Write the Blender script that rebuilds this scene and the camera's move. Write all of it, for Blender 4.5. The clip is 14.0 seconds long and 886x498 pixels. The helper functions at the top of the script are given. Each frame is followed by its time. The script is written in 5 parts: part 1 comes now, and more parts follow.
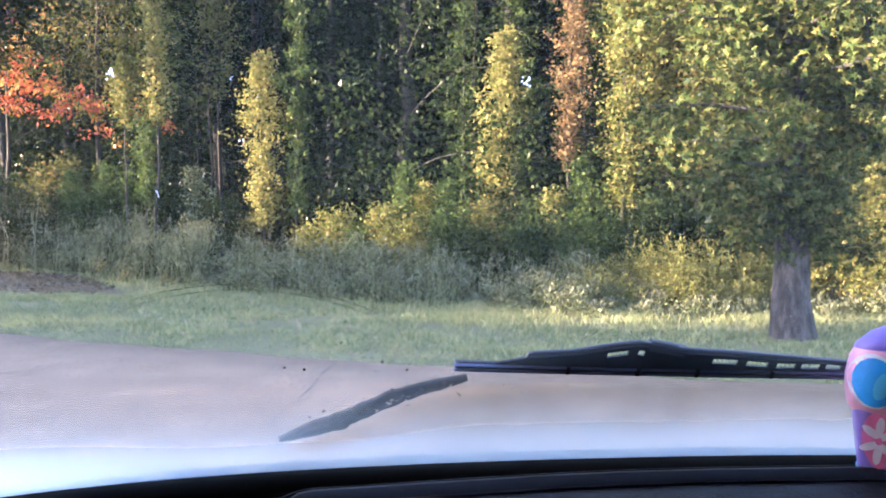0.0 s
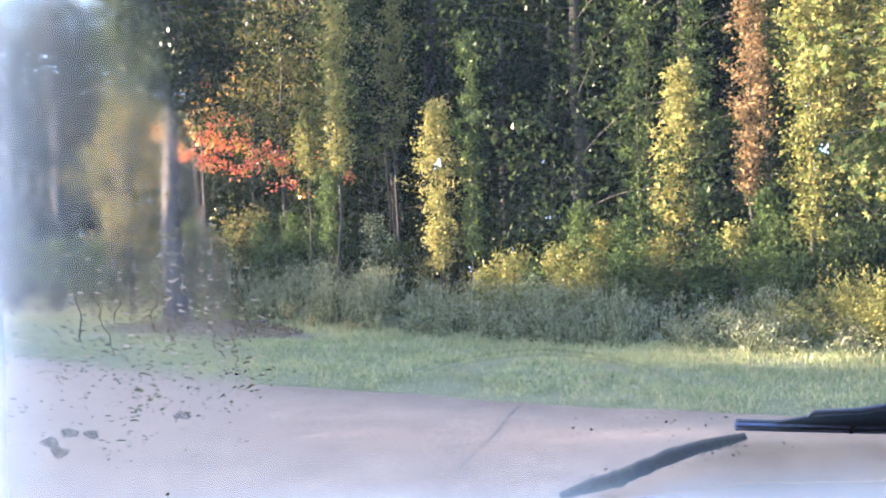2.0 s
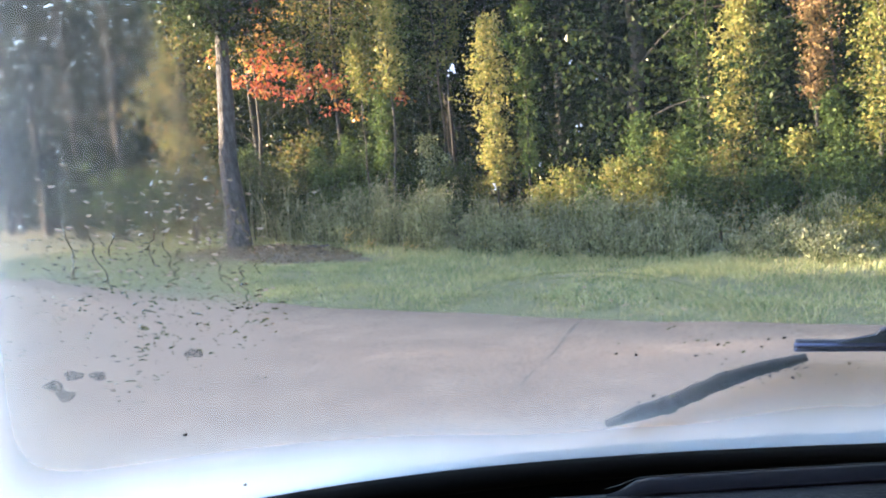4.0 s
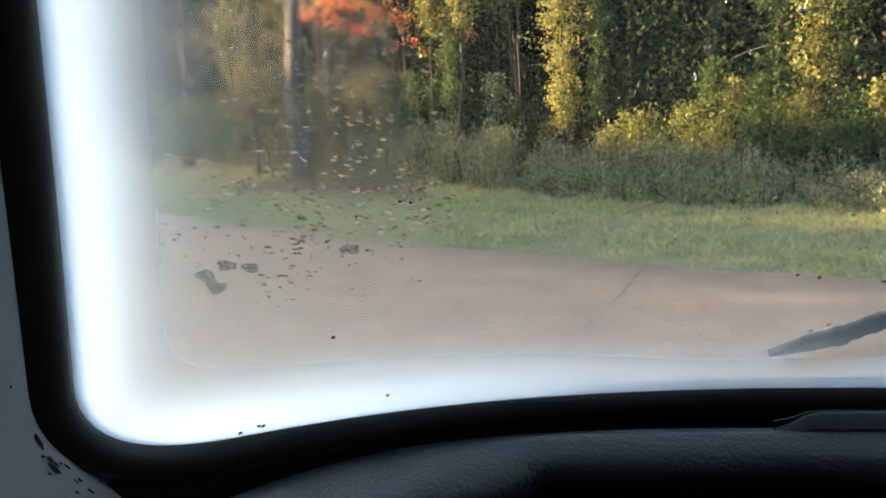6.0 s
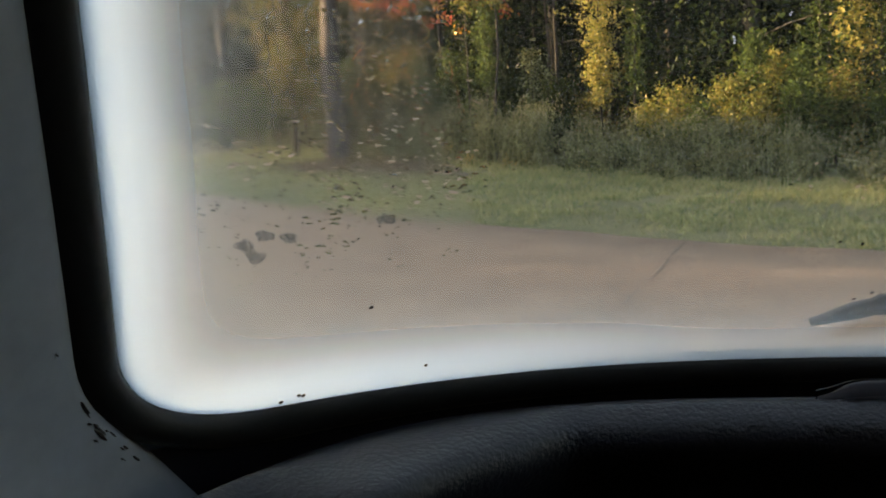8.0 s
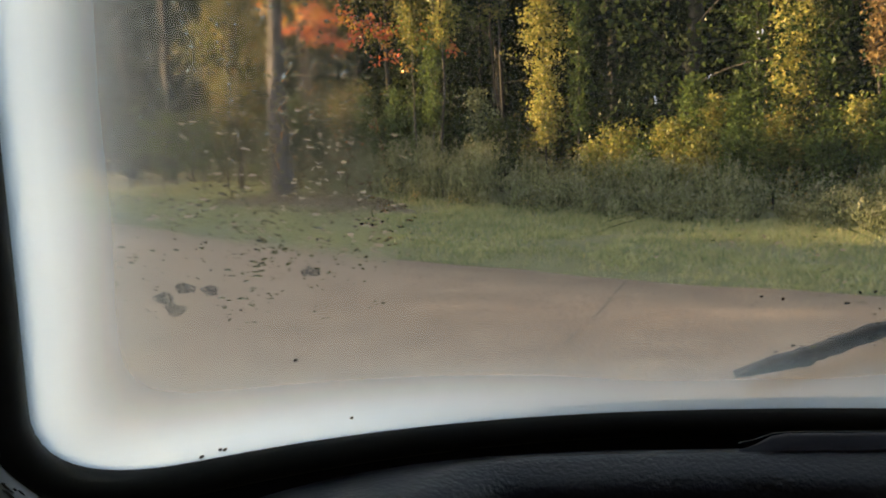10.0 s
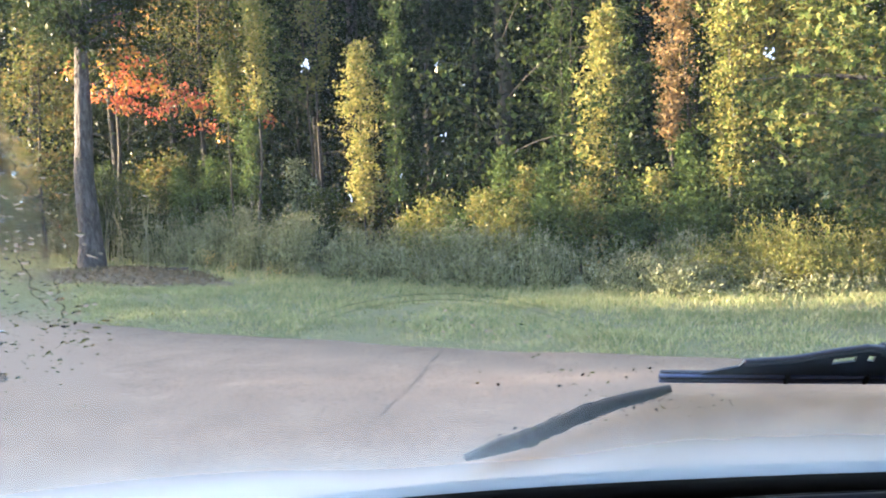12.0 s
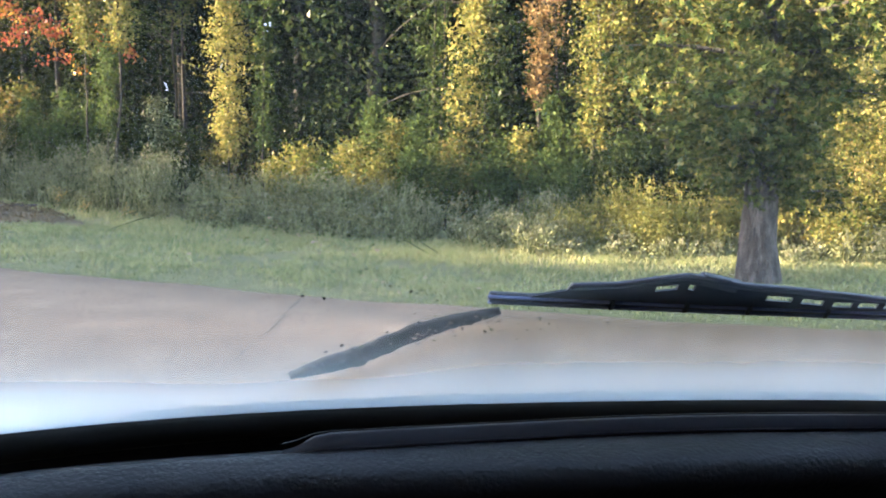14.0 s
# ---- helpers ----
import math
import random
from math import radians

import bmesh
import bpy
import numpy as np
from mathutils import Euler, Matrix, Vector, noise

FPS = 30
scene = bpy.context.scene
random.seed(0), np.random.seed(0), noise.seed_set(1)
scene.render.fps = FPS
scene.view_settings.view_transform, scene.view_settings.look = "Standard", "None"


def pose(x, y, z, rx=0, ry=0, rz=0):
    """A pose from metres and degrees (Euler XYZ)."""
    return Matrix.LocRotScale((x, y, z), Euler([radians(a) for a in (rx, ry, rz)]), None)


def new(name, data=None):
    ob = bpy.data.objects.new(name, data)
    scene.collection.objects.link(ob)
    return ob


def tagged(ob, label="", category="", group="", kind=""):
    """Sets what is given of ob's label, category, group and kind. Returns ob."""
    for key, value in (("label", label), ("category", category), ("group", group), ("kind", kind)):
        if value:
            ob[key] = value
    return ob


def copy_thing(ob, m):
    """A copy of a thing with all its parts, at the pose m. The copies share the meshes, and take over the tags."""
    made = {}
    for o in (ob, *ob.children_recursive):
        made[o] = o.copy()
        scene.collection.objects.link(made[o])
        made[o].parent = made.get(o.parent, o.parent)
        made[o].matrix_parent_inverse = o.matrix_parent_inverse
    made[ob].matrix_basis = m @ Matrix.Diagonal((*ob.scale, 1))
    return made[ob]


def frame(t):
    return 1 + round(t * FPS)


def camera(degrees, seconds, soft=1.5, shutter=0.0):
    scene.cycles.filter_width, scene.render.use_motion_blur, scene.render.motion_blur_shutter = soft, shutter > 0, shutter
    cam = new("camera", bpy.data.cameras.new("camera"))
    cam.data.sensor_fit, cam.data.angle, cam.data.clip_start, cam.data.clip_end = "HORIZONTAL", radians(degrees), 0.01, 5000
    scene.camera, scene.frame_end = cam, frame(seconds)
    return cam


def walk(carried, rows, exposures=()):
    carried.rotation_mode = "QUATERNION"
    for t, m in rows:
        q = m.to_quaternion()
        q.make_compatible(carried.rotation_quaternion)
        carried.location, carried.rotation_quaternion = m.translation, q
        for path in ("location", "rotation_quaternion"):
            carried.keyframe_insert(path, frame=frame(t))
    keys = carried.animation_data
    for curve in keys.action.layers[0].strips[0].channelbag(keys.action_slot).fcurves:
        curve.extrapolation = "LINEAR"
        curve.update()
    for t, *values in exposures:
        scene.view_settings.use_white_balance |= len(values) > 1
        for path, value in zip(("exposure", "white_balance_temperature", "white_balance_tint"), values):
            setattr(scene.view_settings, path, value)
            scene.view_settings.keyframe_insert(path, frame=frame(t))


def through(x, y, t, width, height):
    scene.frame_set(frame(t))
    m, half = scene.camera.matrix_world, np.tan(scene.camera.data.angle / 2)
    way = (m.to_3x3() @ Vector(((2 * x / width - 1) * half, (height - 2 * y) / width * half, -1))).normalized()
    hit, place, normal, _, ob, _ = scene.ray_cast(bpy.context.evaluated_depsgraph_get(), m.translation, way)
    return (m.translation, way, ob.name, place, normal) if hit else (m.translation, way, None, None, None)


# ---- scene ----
cam = camera(50.06, 14.0, soft=1.85)
ROWS = [
    (0.0, 0.0000, -0.0000, 1.4000, -0.00, -2.58, -0.02),
    (0.5, -0.0051, -0.0189, 1.4061, 0.05, -2.51, -0.04),
    (1.0, -0.0005, -0.0157, 1.4050, 0.25, -2.36, -0.04),
    (1.5, -0.0074, -0.0105, 1.4037, -0.19, -2.47, -0.25),
    (2.0, -0.0840, -0.0416, 1.4225, 10.26, -0.01, 1.80),
    (2.5, -0.0909, -0.0223, 1.4193, 8.14, -0.30, 1.05),
    (3.0, -0.0704, 0.0140, 1.4160, 7.90, -2.72, 5.42),
    (3.3, -0.0872, 0.0257, 1.4064, 11.11, -4.26, 6.69),
    (3.5, -0.0742, 0.0230, 1.4156, 12.27, -4.85, 5.61),
    (3.7, -0.0674, 0.0176, 1.4205, 12.89, -4.60, 4.67),
    (5.8, -0.1562, 0.0503, 1.3952, 16.94, -7.54, 2.11),
    (6.0, -0.1569, 0.0507, 1.3916, 17.41, -8.11, 1.90),
    (6.5, -0.1539, 0.0503, 1.3868, 18.46, -8.78, 2.87),
    (7.0, -0.1562, 0.0474, 1.3861, 18.35, -8.85, 2.30),
    (7.2, -0.1584, 0.0499, 1.3854, 19.62, -9.35, 2.77),
    (9.3, -0.1530, 0.0486, 1.3898, 18.93, -8.62, 2.06),
    (9.5, -0.1563, 0.0504, 1.3907, 18.73, -8.23, 1.79),
    (10.0, -0.1458, 0.0569, 1.3953, 16.38, -7.24, 1.74),
    (10.5, -0.1167, 0.0602, 1.4094, 12.42, -4.31, 1.92),
    (11.0, -0.0936, 0.0645, 1.4139, 8.63, -3.03, 1.49),
    (11.5, -0.0757, 0.0653, 1.4135, 6.37, -3.16, 2.38),
    (12.0, -0.0754, 0.0703, 1.4092, 5.75, -3.41, 1.79),
    (12.5, -0.0662, 0.0741, 1.4006, 3.42, -4.62, 1.41),
    (13.0, -0.0622, 0.0743, 1.3947, 2.97, -5.53, 1.22),
    (13.5, -0.0574, 0.0720, 1.3877, 4.92, -6.77, 2.32),
    (14.0, -0.0516, 0.0853, 1.3799, -2.07, -6.25, -1.38)
]
walk(cam, [(r[0], pose(r[1], r[2], r[3], 90 + r[5], r[6], r[4])) for r in ROWS],
     [(0.0, 3.35, 5900, 26), (1.5, 3.4, 5700, 27), (2.3, 3.42, 6050, 21), (3.7, 3.22, 6250, 17), (5.8, 2.8, 7500, 13), (7.2, 2.26, 8500, 15), (9.7, 2.1, 9300, 14), (10.5, 2.3, 9000, 13), (11.0, 2.7, 7200, 11), (11.5, 3.1, 6650, 13), (12.5, 3.32, 6250, 15), (13.5, 3.28, 6150, 15), (14.0, 3.2, 6700, 13)])

# ---- light: low sun from the left, open sky ----
SUN_LEFT, SUN_UP = 96.0, 10.5
world = bpy.data.worlds.new("world")
scene.world = world
world.use_nodes = True
wn = world.node_tree.nodes
sky = wn.new("ShaderNodeTexSky")
sky.sky_type = "NISHITA"
sky.sun_disc = False
sky.sun_elevation = radians(SUN_UP)
sky.sun_rotation = radians(-SUN_LEFT)
wn["Background"].inputs[1].default_value = 0.18
world.node_tree.links.new(sky.outputs[0], wn["Background"].inputs[0])
sun_data = bpy.data.lights.new("sun", "SUN")
sun_data.energy, sun_data.angle, sun_data.color = 6.2, radians(0.6), (1.0, 0.79, 0.49)
sun = new("sun", sun_data)
TO_SUN = Vector((-math.sin(radians(SUN_LEFT)) * math.cos(radians(SUN_UP)), math.cos(radians(SUN_LEFT)) * math.cos(radians(SUN_UP)), math.sin(radians(SUN_UP))))
sun.rotation_mode = "QUATERNION"
sun.rotation_quaternion = TO_SUN.to_track_quat("Z", "Y")


# ---- materials ----
def material(name):
    m = bpy.data.materials.new(name)
    m.use_nodes = True
    nt = m.node_tree
    nt.nodes.clear()
    out = nt.nodes.new("ShaderNodeOutputMaterial")
    return m, nt, out


def node(nt, kind, **values):
    n = nt.nodes.new(kind)
    for key, value in values.items():
        n.inputs[key.replace("_", " ")].default_value = value
    return n


def ramp(nt, stops):
    r = nt.nodes.new("ShaderNodeValToRGB")
    e = r.color_ramp.elements
    while len(e) < len(stops):
        e.new(0.5)
    for el, (p, c) in zip(e, stops):
        el.position, el.color = p, (*c, 1)
    return r


def coords(nt, scale=1.0, kind="Object"):
    tc = nt.nodes.new("ShaderNodeTexCoord")
    mp = nt.nodes.new("ShaderNodeMapping")
    mp.inputs["Scale"].default_value = (scale, scale, scale) if not isinstance(scale, tuple) else scale
    nt.links.new(tc.outputs[kind], mp.inputs[0])
    return mp.outputs[0]


def mixed(nt, fac, a, b, blend="MIX"):
    m = nt.nodes.new("ShaderNodeMix")
    m.data_type, m.blend_type = "RGBA", blend
    if isinstance(fac, float):
        m.inputs[0].default_value = fac
    else:
        nt.links.new(fac, m.inputs[0])
    for slot, v in ((6, a), (7, b)):
        if isinstance(v, tuple):
            m.inputs[slot].default_value = (*v, 1)
        else:
            nt.links.new(v, m.inputs[slot])
    return m.outputs[2]


def leaf_material(name, stops, through=0.4, gloss=0.004, rich=0.9, patch=1.3, swing=0.36):
    """Thin leaves: each leaf takes its own tint; light also comes through."""
    m, nt, out = material(name)
    geo = nt.nodes.new("ShaderNodeNewGeometry")
    col = ramp(nt, stops)
    nt.links.new(geo.outputs["Random Per Island"], col.inputs[0])
    nz = node(nt, "ShaderNodeTexNoise", Scale=patch, Detail=2.0)
    nt.links.new(coords(nt), nz.inputs["Vector"])
    tint = mixed(nt, nz.outputs[0], (0.98 - swing, 1.01 - swing, 0.96 - swing), (1.0 + swing, 0.95 + swing, 0.86 + swing))
    hs = nt.nodes.new("ShaderNodeHueSaturation")
    hs.inputs["Saturation"].default_value = rich
    nt.links.new(mixed(nt, 1.0, col.outputs[0], tint, "MULTIPLY"), hs.inputs["Color"])
    c = hs.outputs[0]
    d = nt.nodes.new("ShaderNodeBsdfDiffuse")
    t = nt.nodes.new("ShaderNodeBsdfTranslucent")
    g = node(nt, "ShaderNodeBsdfGlossy", Roughness=0.45)
    g.inputs["Color"].default_value = (0.9, 0.9, 0.9, 1)
    a = node(nt, "ShaderNodeMixShader", Fac=through)
    b = nt.nodes.new("ShaderNodeMixShader")
    fr = node(nt, "ShaderNodeFresnel", IOR=1.3)
    mul = nt.nodes.new("ShaderNodeMath")
    mul.operation = "MULTIPLY"
    mul.inputs[1].default_value = gloss * 8
    nt.links.new(fr.outputs[0], mul.inputs[0])
    nt.links.new(c, d.inputs[0])
    nt.links.new(c, t.inputs[0])
    nt.links.new(d.outputs[0], a.inputs[1])
    nt.links.new(t.outputs[0], a.inputs[2])
    nt.links.new(mul.outputs[0], b.inputs[0])
    nt.links.new(a.outputs[0], b.inputs[1])
    nt.links.new(g.outputs[0], b.inputs[2])
    nt.links.new(b.outputs[0], out.inputs[0])
    return m


def solid(name, stops, scale=8.0, rough=0.7, bump=0.3, bump_scale=60.0, metal=0.0, stretch=(1, 1, 1), depth=0.01, spec=0.5, grain=0.35):
    """An opaque surface with two scales of colour and a fine relief."""
    m, nt, out = material(name)
    p = node(nt, "ShaderNodeBsdfPrincipled", Roughness=rough, Metallic=metal)
    p.inputs["Specular IOR Level"].default_value = spec
    v = coords(nt, tuple(float(k) for k in stretch))
    n1 = node(nt, "ShaderNodeTexNoise", Scale=scale, Detail=5.0, Roughness=0.6)
    n2 = node(nt, "ShaderNodeTexNoise", Scale=bump_scale, Detail=4.0)
    nt.links.new(v, n1.inputs["Vector"])
    nt.links.new(v, n2.inputs["Vector"])
    col = ramp(nt, stops)
    nt.links.new(n1.outputs[0], col.inputs[0])
    c = mixed(nt, grain, col.outputs[0], mixed(nt, n2.outputs[0], (0.55, 0.55, 0.55) if grain < 0.5 else (0.0, 0.0, 0.0), (1.4, 1.4, 1.4) if grain < 0.5 else (2.0, 2.0, 2.0)), "MULTIPLY")
    nt.links.new(c, p.inputs["Base Color"])
    b = node(nt, "ShaderNodeBump", Strength=bump, Distance=depth)
    nt.links.new(n2.outputs[0], b.inputs["Height"])
    nt.links.new(b.outputs[0], p.inputs["Normal"])
    nt.links.new(p.outputs[0], out.inputs[0])
    return m


def tri(*cs):
    n = len(cs)
    return [((i + 0.5) / n if n > 1 else 0.5, c) for i, c in enumerate(cs)]


# The next two leaf colours hold the wood's shade, not only their own green.
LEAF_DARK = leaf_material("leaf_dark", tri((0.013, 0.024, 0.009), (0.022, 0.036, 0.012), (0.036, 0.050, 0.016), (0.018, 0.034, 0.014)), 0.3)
LEAF_DEEP_SHADE = leaf_material("leaf_deep_shade", tri((0.005, 0.010, 0.006), (0.008, 0.015, 0.008), (0.011, 0.020, 0.010)), 0.12)
LEAF_GREEN = leaf_material("leaf_green", tri((0.035, 0.065, 0.018), (0.055, 0.09, 0.024), (0.085, 0.115, 0.028), (0.042, 0.075, 0.024)))
LEAF_GOLD = leaf_material("leaf_gold", tri((0.17, 0.18, 0.048), (0.24, 0.235, 0.064), (0.31, 0.27, 0.078), (0.115, 0.145, 0.036), (0.34, 0.275, 0.085), (0.095, 0.13, 0.032)))
LEAF_OLIVE = leaf_material("leaf_olive", tri((0.055, 0.075, 0.02), (0.08, 0.095, 0.026), (0.115, 0.12, 0.034), (0.05, 0.066, 0.018), (0.17, 0.12, 0.04)))
LEAF_LIME = leaf_material("leaf_lime", tri((0.10, 0.13, 0.03), (0.15, 0.165, 0.04), (0.21, 0.19, 0.05), (0.07, 0.10, 0.024), (0.26, 0.20, 0.06), (0.05, 0.08, 0.02)))
LEAF_RUST = leaf_material("leaf_rust", tri((0.15, 0.09, 0.045), (0.20, 0.125, 0.055), (0.13, 0.10, 0.04), (0.22, 0.15, 0.07)))
LEAF_RED = leaf_material("leaf_red", tri((0.50, 0.10, 0.075), (0.52, 0.19, 0.08), (0.42, 0.08, 0.07), (0.50, 0.27, 0.08), (0.46, 0.14, 0.085)), rich=1.0)
LEAF_AMBER = leaf_material("leaf_amber", tri((0.46, 0.22, 0.06), (0.52, 0.33, 0.08), (0.40, 0.14, 0.055), (0.30, 0.22, 0.06), (0.16, 0.15, 0.045)), rich=1.0)
# Dark and bright tints here paint the crown's shaded and sunlit leaves.
LEAF_MAPLE = leaf_material("leaf_maple", tri((0.022, 0.042, 0.012), (0.036, 0.058, 0.015), (0.09, 0.10, 0.026), (0.028, 0.048, 0.013), (0.05, 0.068, 0.018), (0.15, 0.13, 0.038)), 0.12)
LEAF_WEED = leaf_material("leaf_weed", tri((0.024, 0.034, 0.014), (0.075, 0.092, 0.044), (0.13, 0.146, 0.078), (0.18, 0.20, 0.105), (0.26, 0.275, 0.16), (0.05, 0.066, 0.028)), 0.15, patch=3.2, swing=0.7)
SEED = leaf_material("seed_head", tri((0.10, 0.112, 0.066), (0.15, 0.155, 0.098), (0.075, 0.088, 0.05), (0.24, 0.235, 0.17)), 0.3)
REED = leaf_material("reed", tri((0.20, 0.20, 0.14), (0.27, 0.26, 0.18), (0.17, 0.175, 0.12)), 0.2)
LEAF_STRAW = leaf_material("leaf_straw", tri((0.30, 0.22, 0.08), (0.24, 0.19, 0.07), (0.18, 0.165, 0.06), (0.33, 0.24, 0.10)), 0.35)
GRASS = leaf_material("grass_blade", tri((0.14, 0.185, 0.074), (0.20, 0.235, 0.10), (0.27, 0.28, 0.14), (0.41, 0.375, 0.21), (0.115, 0.16, 0.062)), 0.25, rich=0.88)
# Bark colours are darkened to hold shade that the trunks and stems lack.
BARK = solid("bark", [(0.3, (0.010, 0.009, 0.010)), (0.48, (0.034, 0.030, 0.033)), (0.68, (0.095, 0.084, 0.09))], 16.0, 0.9, 1.0, 38.0, stretch=(1, 1, 0.3), depth=0.06)
BARK_DARK = solid("bark_dark", tri((0.012, 0.010, 0.009), (0.022, 0.019, 0.016), (0.036, 0.031, 0.027)), 7.0, 0.9, 0.8, 34.0, stretch=(1, 1, 0.25), depth=0.02)
BARK_PALE = solid("bark_pale", tri((0.020, 0.016, 0.013), (0.038, 0.029, 0.024), (0.016, 0.013, 0.011)), 7.0, 0.9, 0.5, 34.0, stretch=(1, 1, 0.25), depth=0.01)
CONCRETE = solid("concrete", [(0.24, (0.168, 0.108, 0.072)), (0.42, (0.206, 0.135, 0.092)), (0.58, (0.232, 0.154, 0.105)), (0.78, (0.30, 0.204, 0.143))], 2.2, 0.85, 0.7, 24.0, depth=0.01, grain=0.8)
SOIL = solid("soil", tri((0.085, 0.085, 0.042), (0.11, 0.112, 0.055), (0.135, 0.125, 0.07)), 2.0, 0.95, 0.8, 20.0, depth=0.03)
MULCH = solid("mulch", tri((0.05, 0.042, 0.03), (0.085, 0.072, 0.052), (0.12, 0.105, 0.078)), 6.0, 0.95, 1.0, 30.0, depth=0.05)
CRACK = solid("crack", tri((0.11, 0.08, 0.06), (0.16, 0.118, 0.092)), 8.0, 0.95, 0.6, 40.0)
RUBBER = solid("rubber", tri((0.004, 0.004, 0.0045), (0.006, 0.006, 0.007)), 20.0, 0.5, 0.08, 160.0, depth=0.002, spec=0.25)
VINYL = solid("vinyl", tri((0.0048, 0.0058, 0.0095), (0.0072, 0.0085, 0.0135)), 12.0, 0.42, 0.9, 300.0, depth=0.0016, spec=0.30)
PLASTIC = solid("plastic", tri((0.009, 0.0105, 0.017), (0.013, 0.015, 0.024)), 20.0, 0.6, 0.1, 300.0, depth=0.001, spec=0.2)
PAINT = solid("pillar_paint", tri((0.17, 0.19, 0.225), (0.235, 0.26, 0.30), (0.30, 0.325, 0.365)), 5.0, 0.45, 0.1, 70.0, depth=0.002)
CHIP = solid("chipped", tri((0.008, 0.007, 0.007), (0.025, 0.02, 0.018)), 30.0, 0.8, 0.3, 90.0)
WIPER = solid("wiper_black", tri((0.008, 0.009, 0.022), (0.013, 0.0145, 0.034)), 30.0, 0.38, 0.1, 200.0, depth=0.001)
# The sky's blue glint on the black rubber lips is put into this colour.
WIPER_GLINT = solid("wiper_glint", tri((0.12, 0.15, 0.30), (0.16, 0.19, 0.36)), 40.0, 0.25, 0.1, 200.0, depth=0.001)
WIPER_BAR = solid("wiper_bar", tri((0.035, 0.036, 0.06), (0.05, 0.052, 0.08)), 30.0, 0.4, 0.1, 200.0, depth=0.001)
ARM = solid("wiper_arm", tri((0.008, 0.007, 0.007), (0.022, 0.018, 0.016)), 60.0, 0.7, 0.4, 260.0, depth=0.002)
LINER = solid("headliner", tri((0.05, 0.05, 0.055), (0.07, 0.07, 0.075)), 20.0, 0.9, 0.3, 200.0, depth=0.002)


def paint(name, c, rough=0.35):
    return solid(name, tri(tuple(k * 0.85 for k in c), c, tuple(min(1, k * 1.12) for k in c)), 40.0, rough, 0.15, 120.0, depth=0.001)


# ---- mesh helpers ----
def quick_mesh(name, verts, faces):
    """A mesh from arrays: verts (n, 3), faces (m, k)."""
    verts, faces = np.asarray(verts, np.float32), np.asarray(faces, np.int32)
    me = bpy.data.meshes.new(name)
    me.vertices.add(len(verts))
    me.vertices.foreach_set("co", verts.ravel())
    m, k = faces.shape
    me.loops.add(m * k)
    me.loops.foreach_set("vertex_index", faces.ravel())
    me.polygons.add(m)
    me.polygons.foreach_set("loop_start", np.arange(0, m * k, k, dtype=np.int32))
    me.polygons.foreach_set("loop_total", np.full(m, k, np.int32))
    me.update(calc_edges=True)
    return me


def hang(name, me, mat, parent=None, label="", smooth=False):
    if mat is not None:
        me.materials.append(mat)
    if smooth:
        me.polygons.foreach_set("use_smooth", np.ones(len(me.polygons), bool))
    ob = new(name, me)
    ob.parent = parent
    if label:
        tagged(ob, label)
    return ob


def part(name, bm, mat, parent=None, label="", smooth=False):
    me = bpy.data.meshes.new(name)
    bm.to_mesh(me)
    bm.free()
    return hang(name, me, mat, parent, label, smooth)


def tube_arrays(path, radii, sides=8, rough=0.0, rng=None):
    """Verts and quads of a tapered tube along a path, closed at its ends by a small cap ring."""
    path = np.asarray(path, float)
    radii = np.asarray(radii, float)
    d = np.gradient(path, axis=0)
    d /= np.linalg.norm(d, axis=1, keepdims=True) + 1e-9
    ref = np.where(np.abs(d[:, 2:3]) < 0.9, np.array([[0, 0, 1.0]]), np.array([[1.0, 0, 0]]))
    a = np.cross(d, ref)
    a /= np.linalg.norm(a, axis=1, keepdims=True) + 1e-9
    b = np.cross(d, a)
    ang = np.linspace(0, 2 * np.pi, sides, endpoint=False)
    r = radii[:, None] * np.ones(sides)
    if rough and rng is not None:
        r = r * (1 + rough * rng.normal(size=r.shape))
    v = path[:, None] + r[..., None] * (np.cos(ang)[None, :, None] * a[:, None] + np.sin(ang)[None, :, None] * b[:, None])
    n = len(path)
    i = np.arange(n - 1)[:, None] * sides
    j = np.arange(sides)[None]
    k = (j + 1) % sides
    f = np.stack([i + j, i + k, i + sides + k, i + sides + j], -1).reshape(-1, 4)
    return v.reshape(-1, 3), f


def joined(pieces):
    vs, fs, o = [], [], 0
    for v, f in pieces:
        vs.append(v)
        fs.append(f + o)
        o += len(v)
    return np.concatenate(vs), np.concatenate(fs)


OVAL = (np.array([(0, 0, 0), (-0.30, 0.45, 0.07), (0, 0.5, -0.02), (0.30, 0.45, 0.07), (0, 1.0, -0.08)], float), np.array([(0, 2, 1), (0, 3, 2), (1, 2, 4), (2, 3, 4)]))
DIAMOND = (np.array([(0, 0, 0), (-0.33, 0.5, 0.08), (0.33, 0.5, 0.08), (0, 1.0, -0.06)], float), np.array([(0, 2, 1), (1, 2, 3)]))
CHIP_LEAF = (np.array([(-0.30, 0.25, 0.0), (0.30, 0.35, 0.05), (0, 1.0, -0.05)], float), np.array([(0, 1, 2)]))
NEEDLE = (np.array([(0, 0, 0), (-0.16, 0.5, 0.04), (0.16, 0.5, 0.04), (0, 1.0, -0.05)], float), np.array([(0, 2, 1), (1, 2, 3)]))



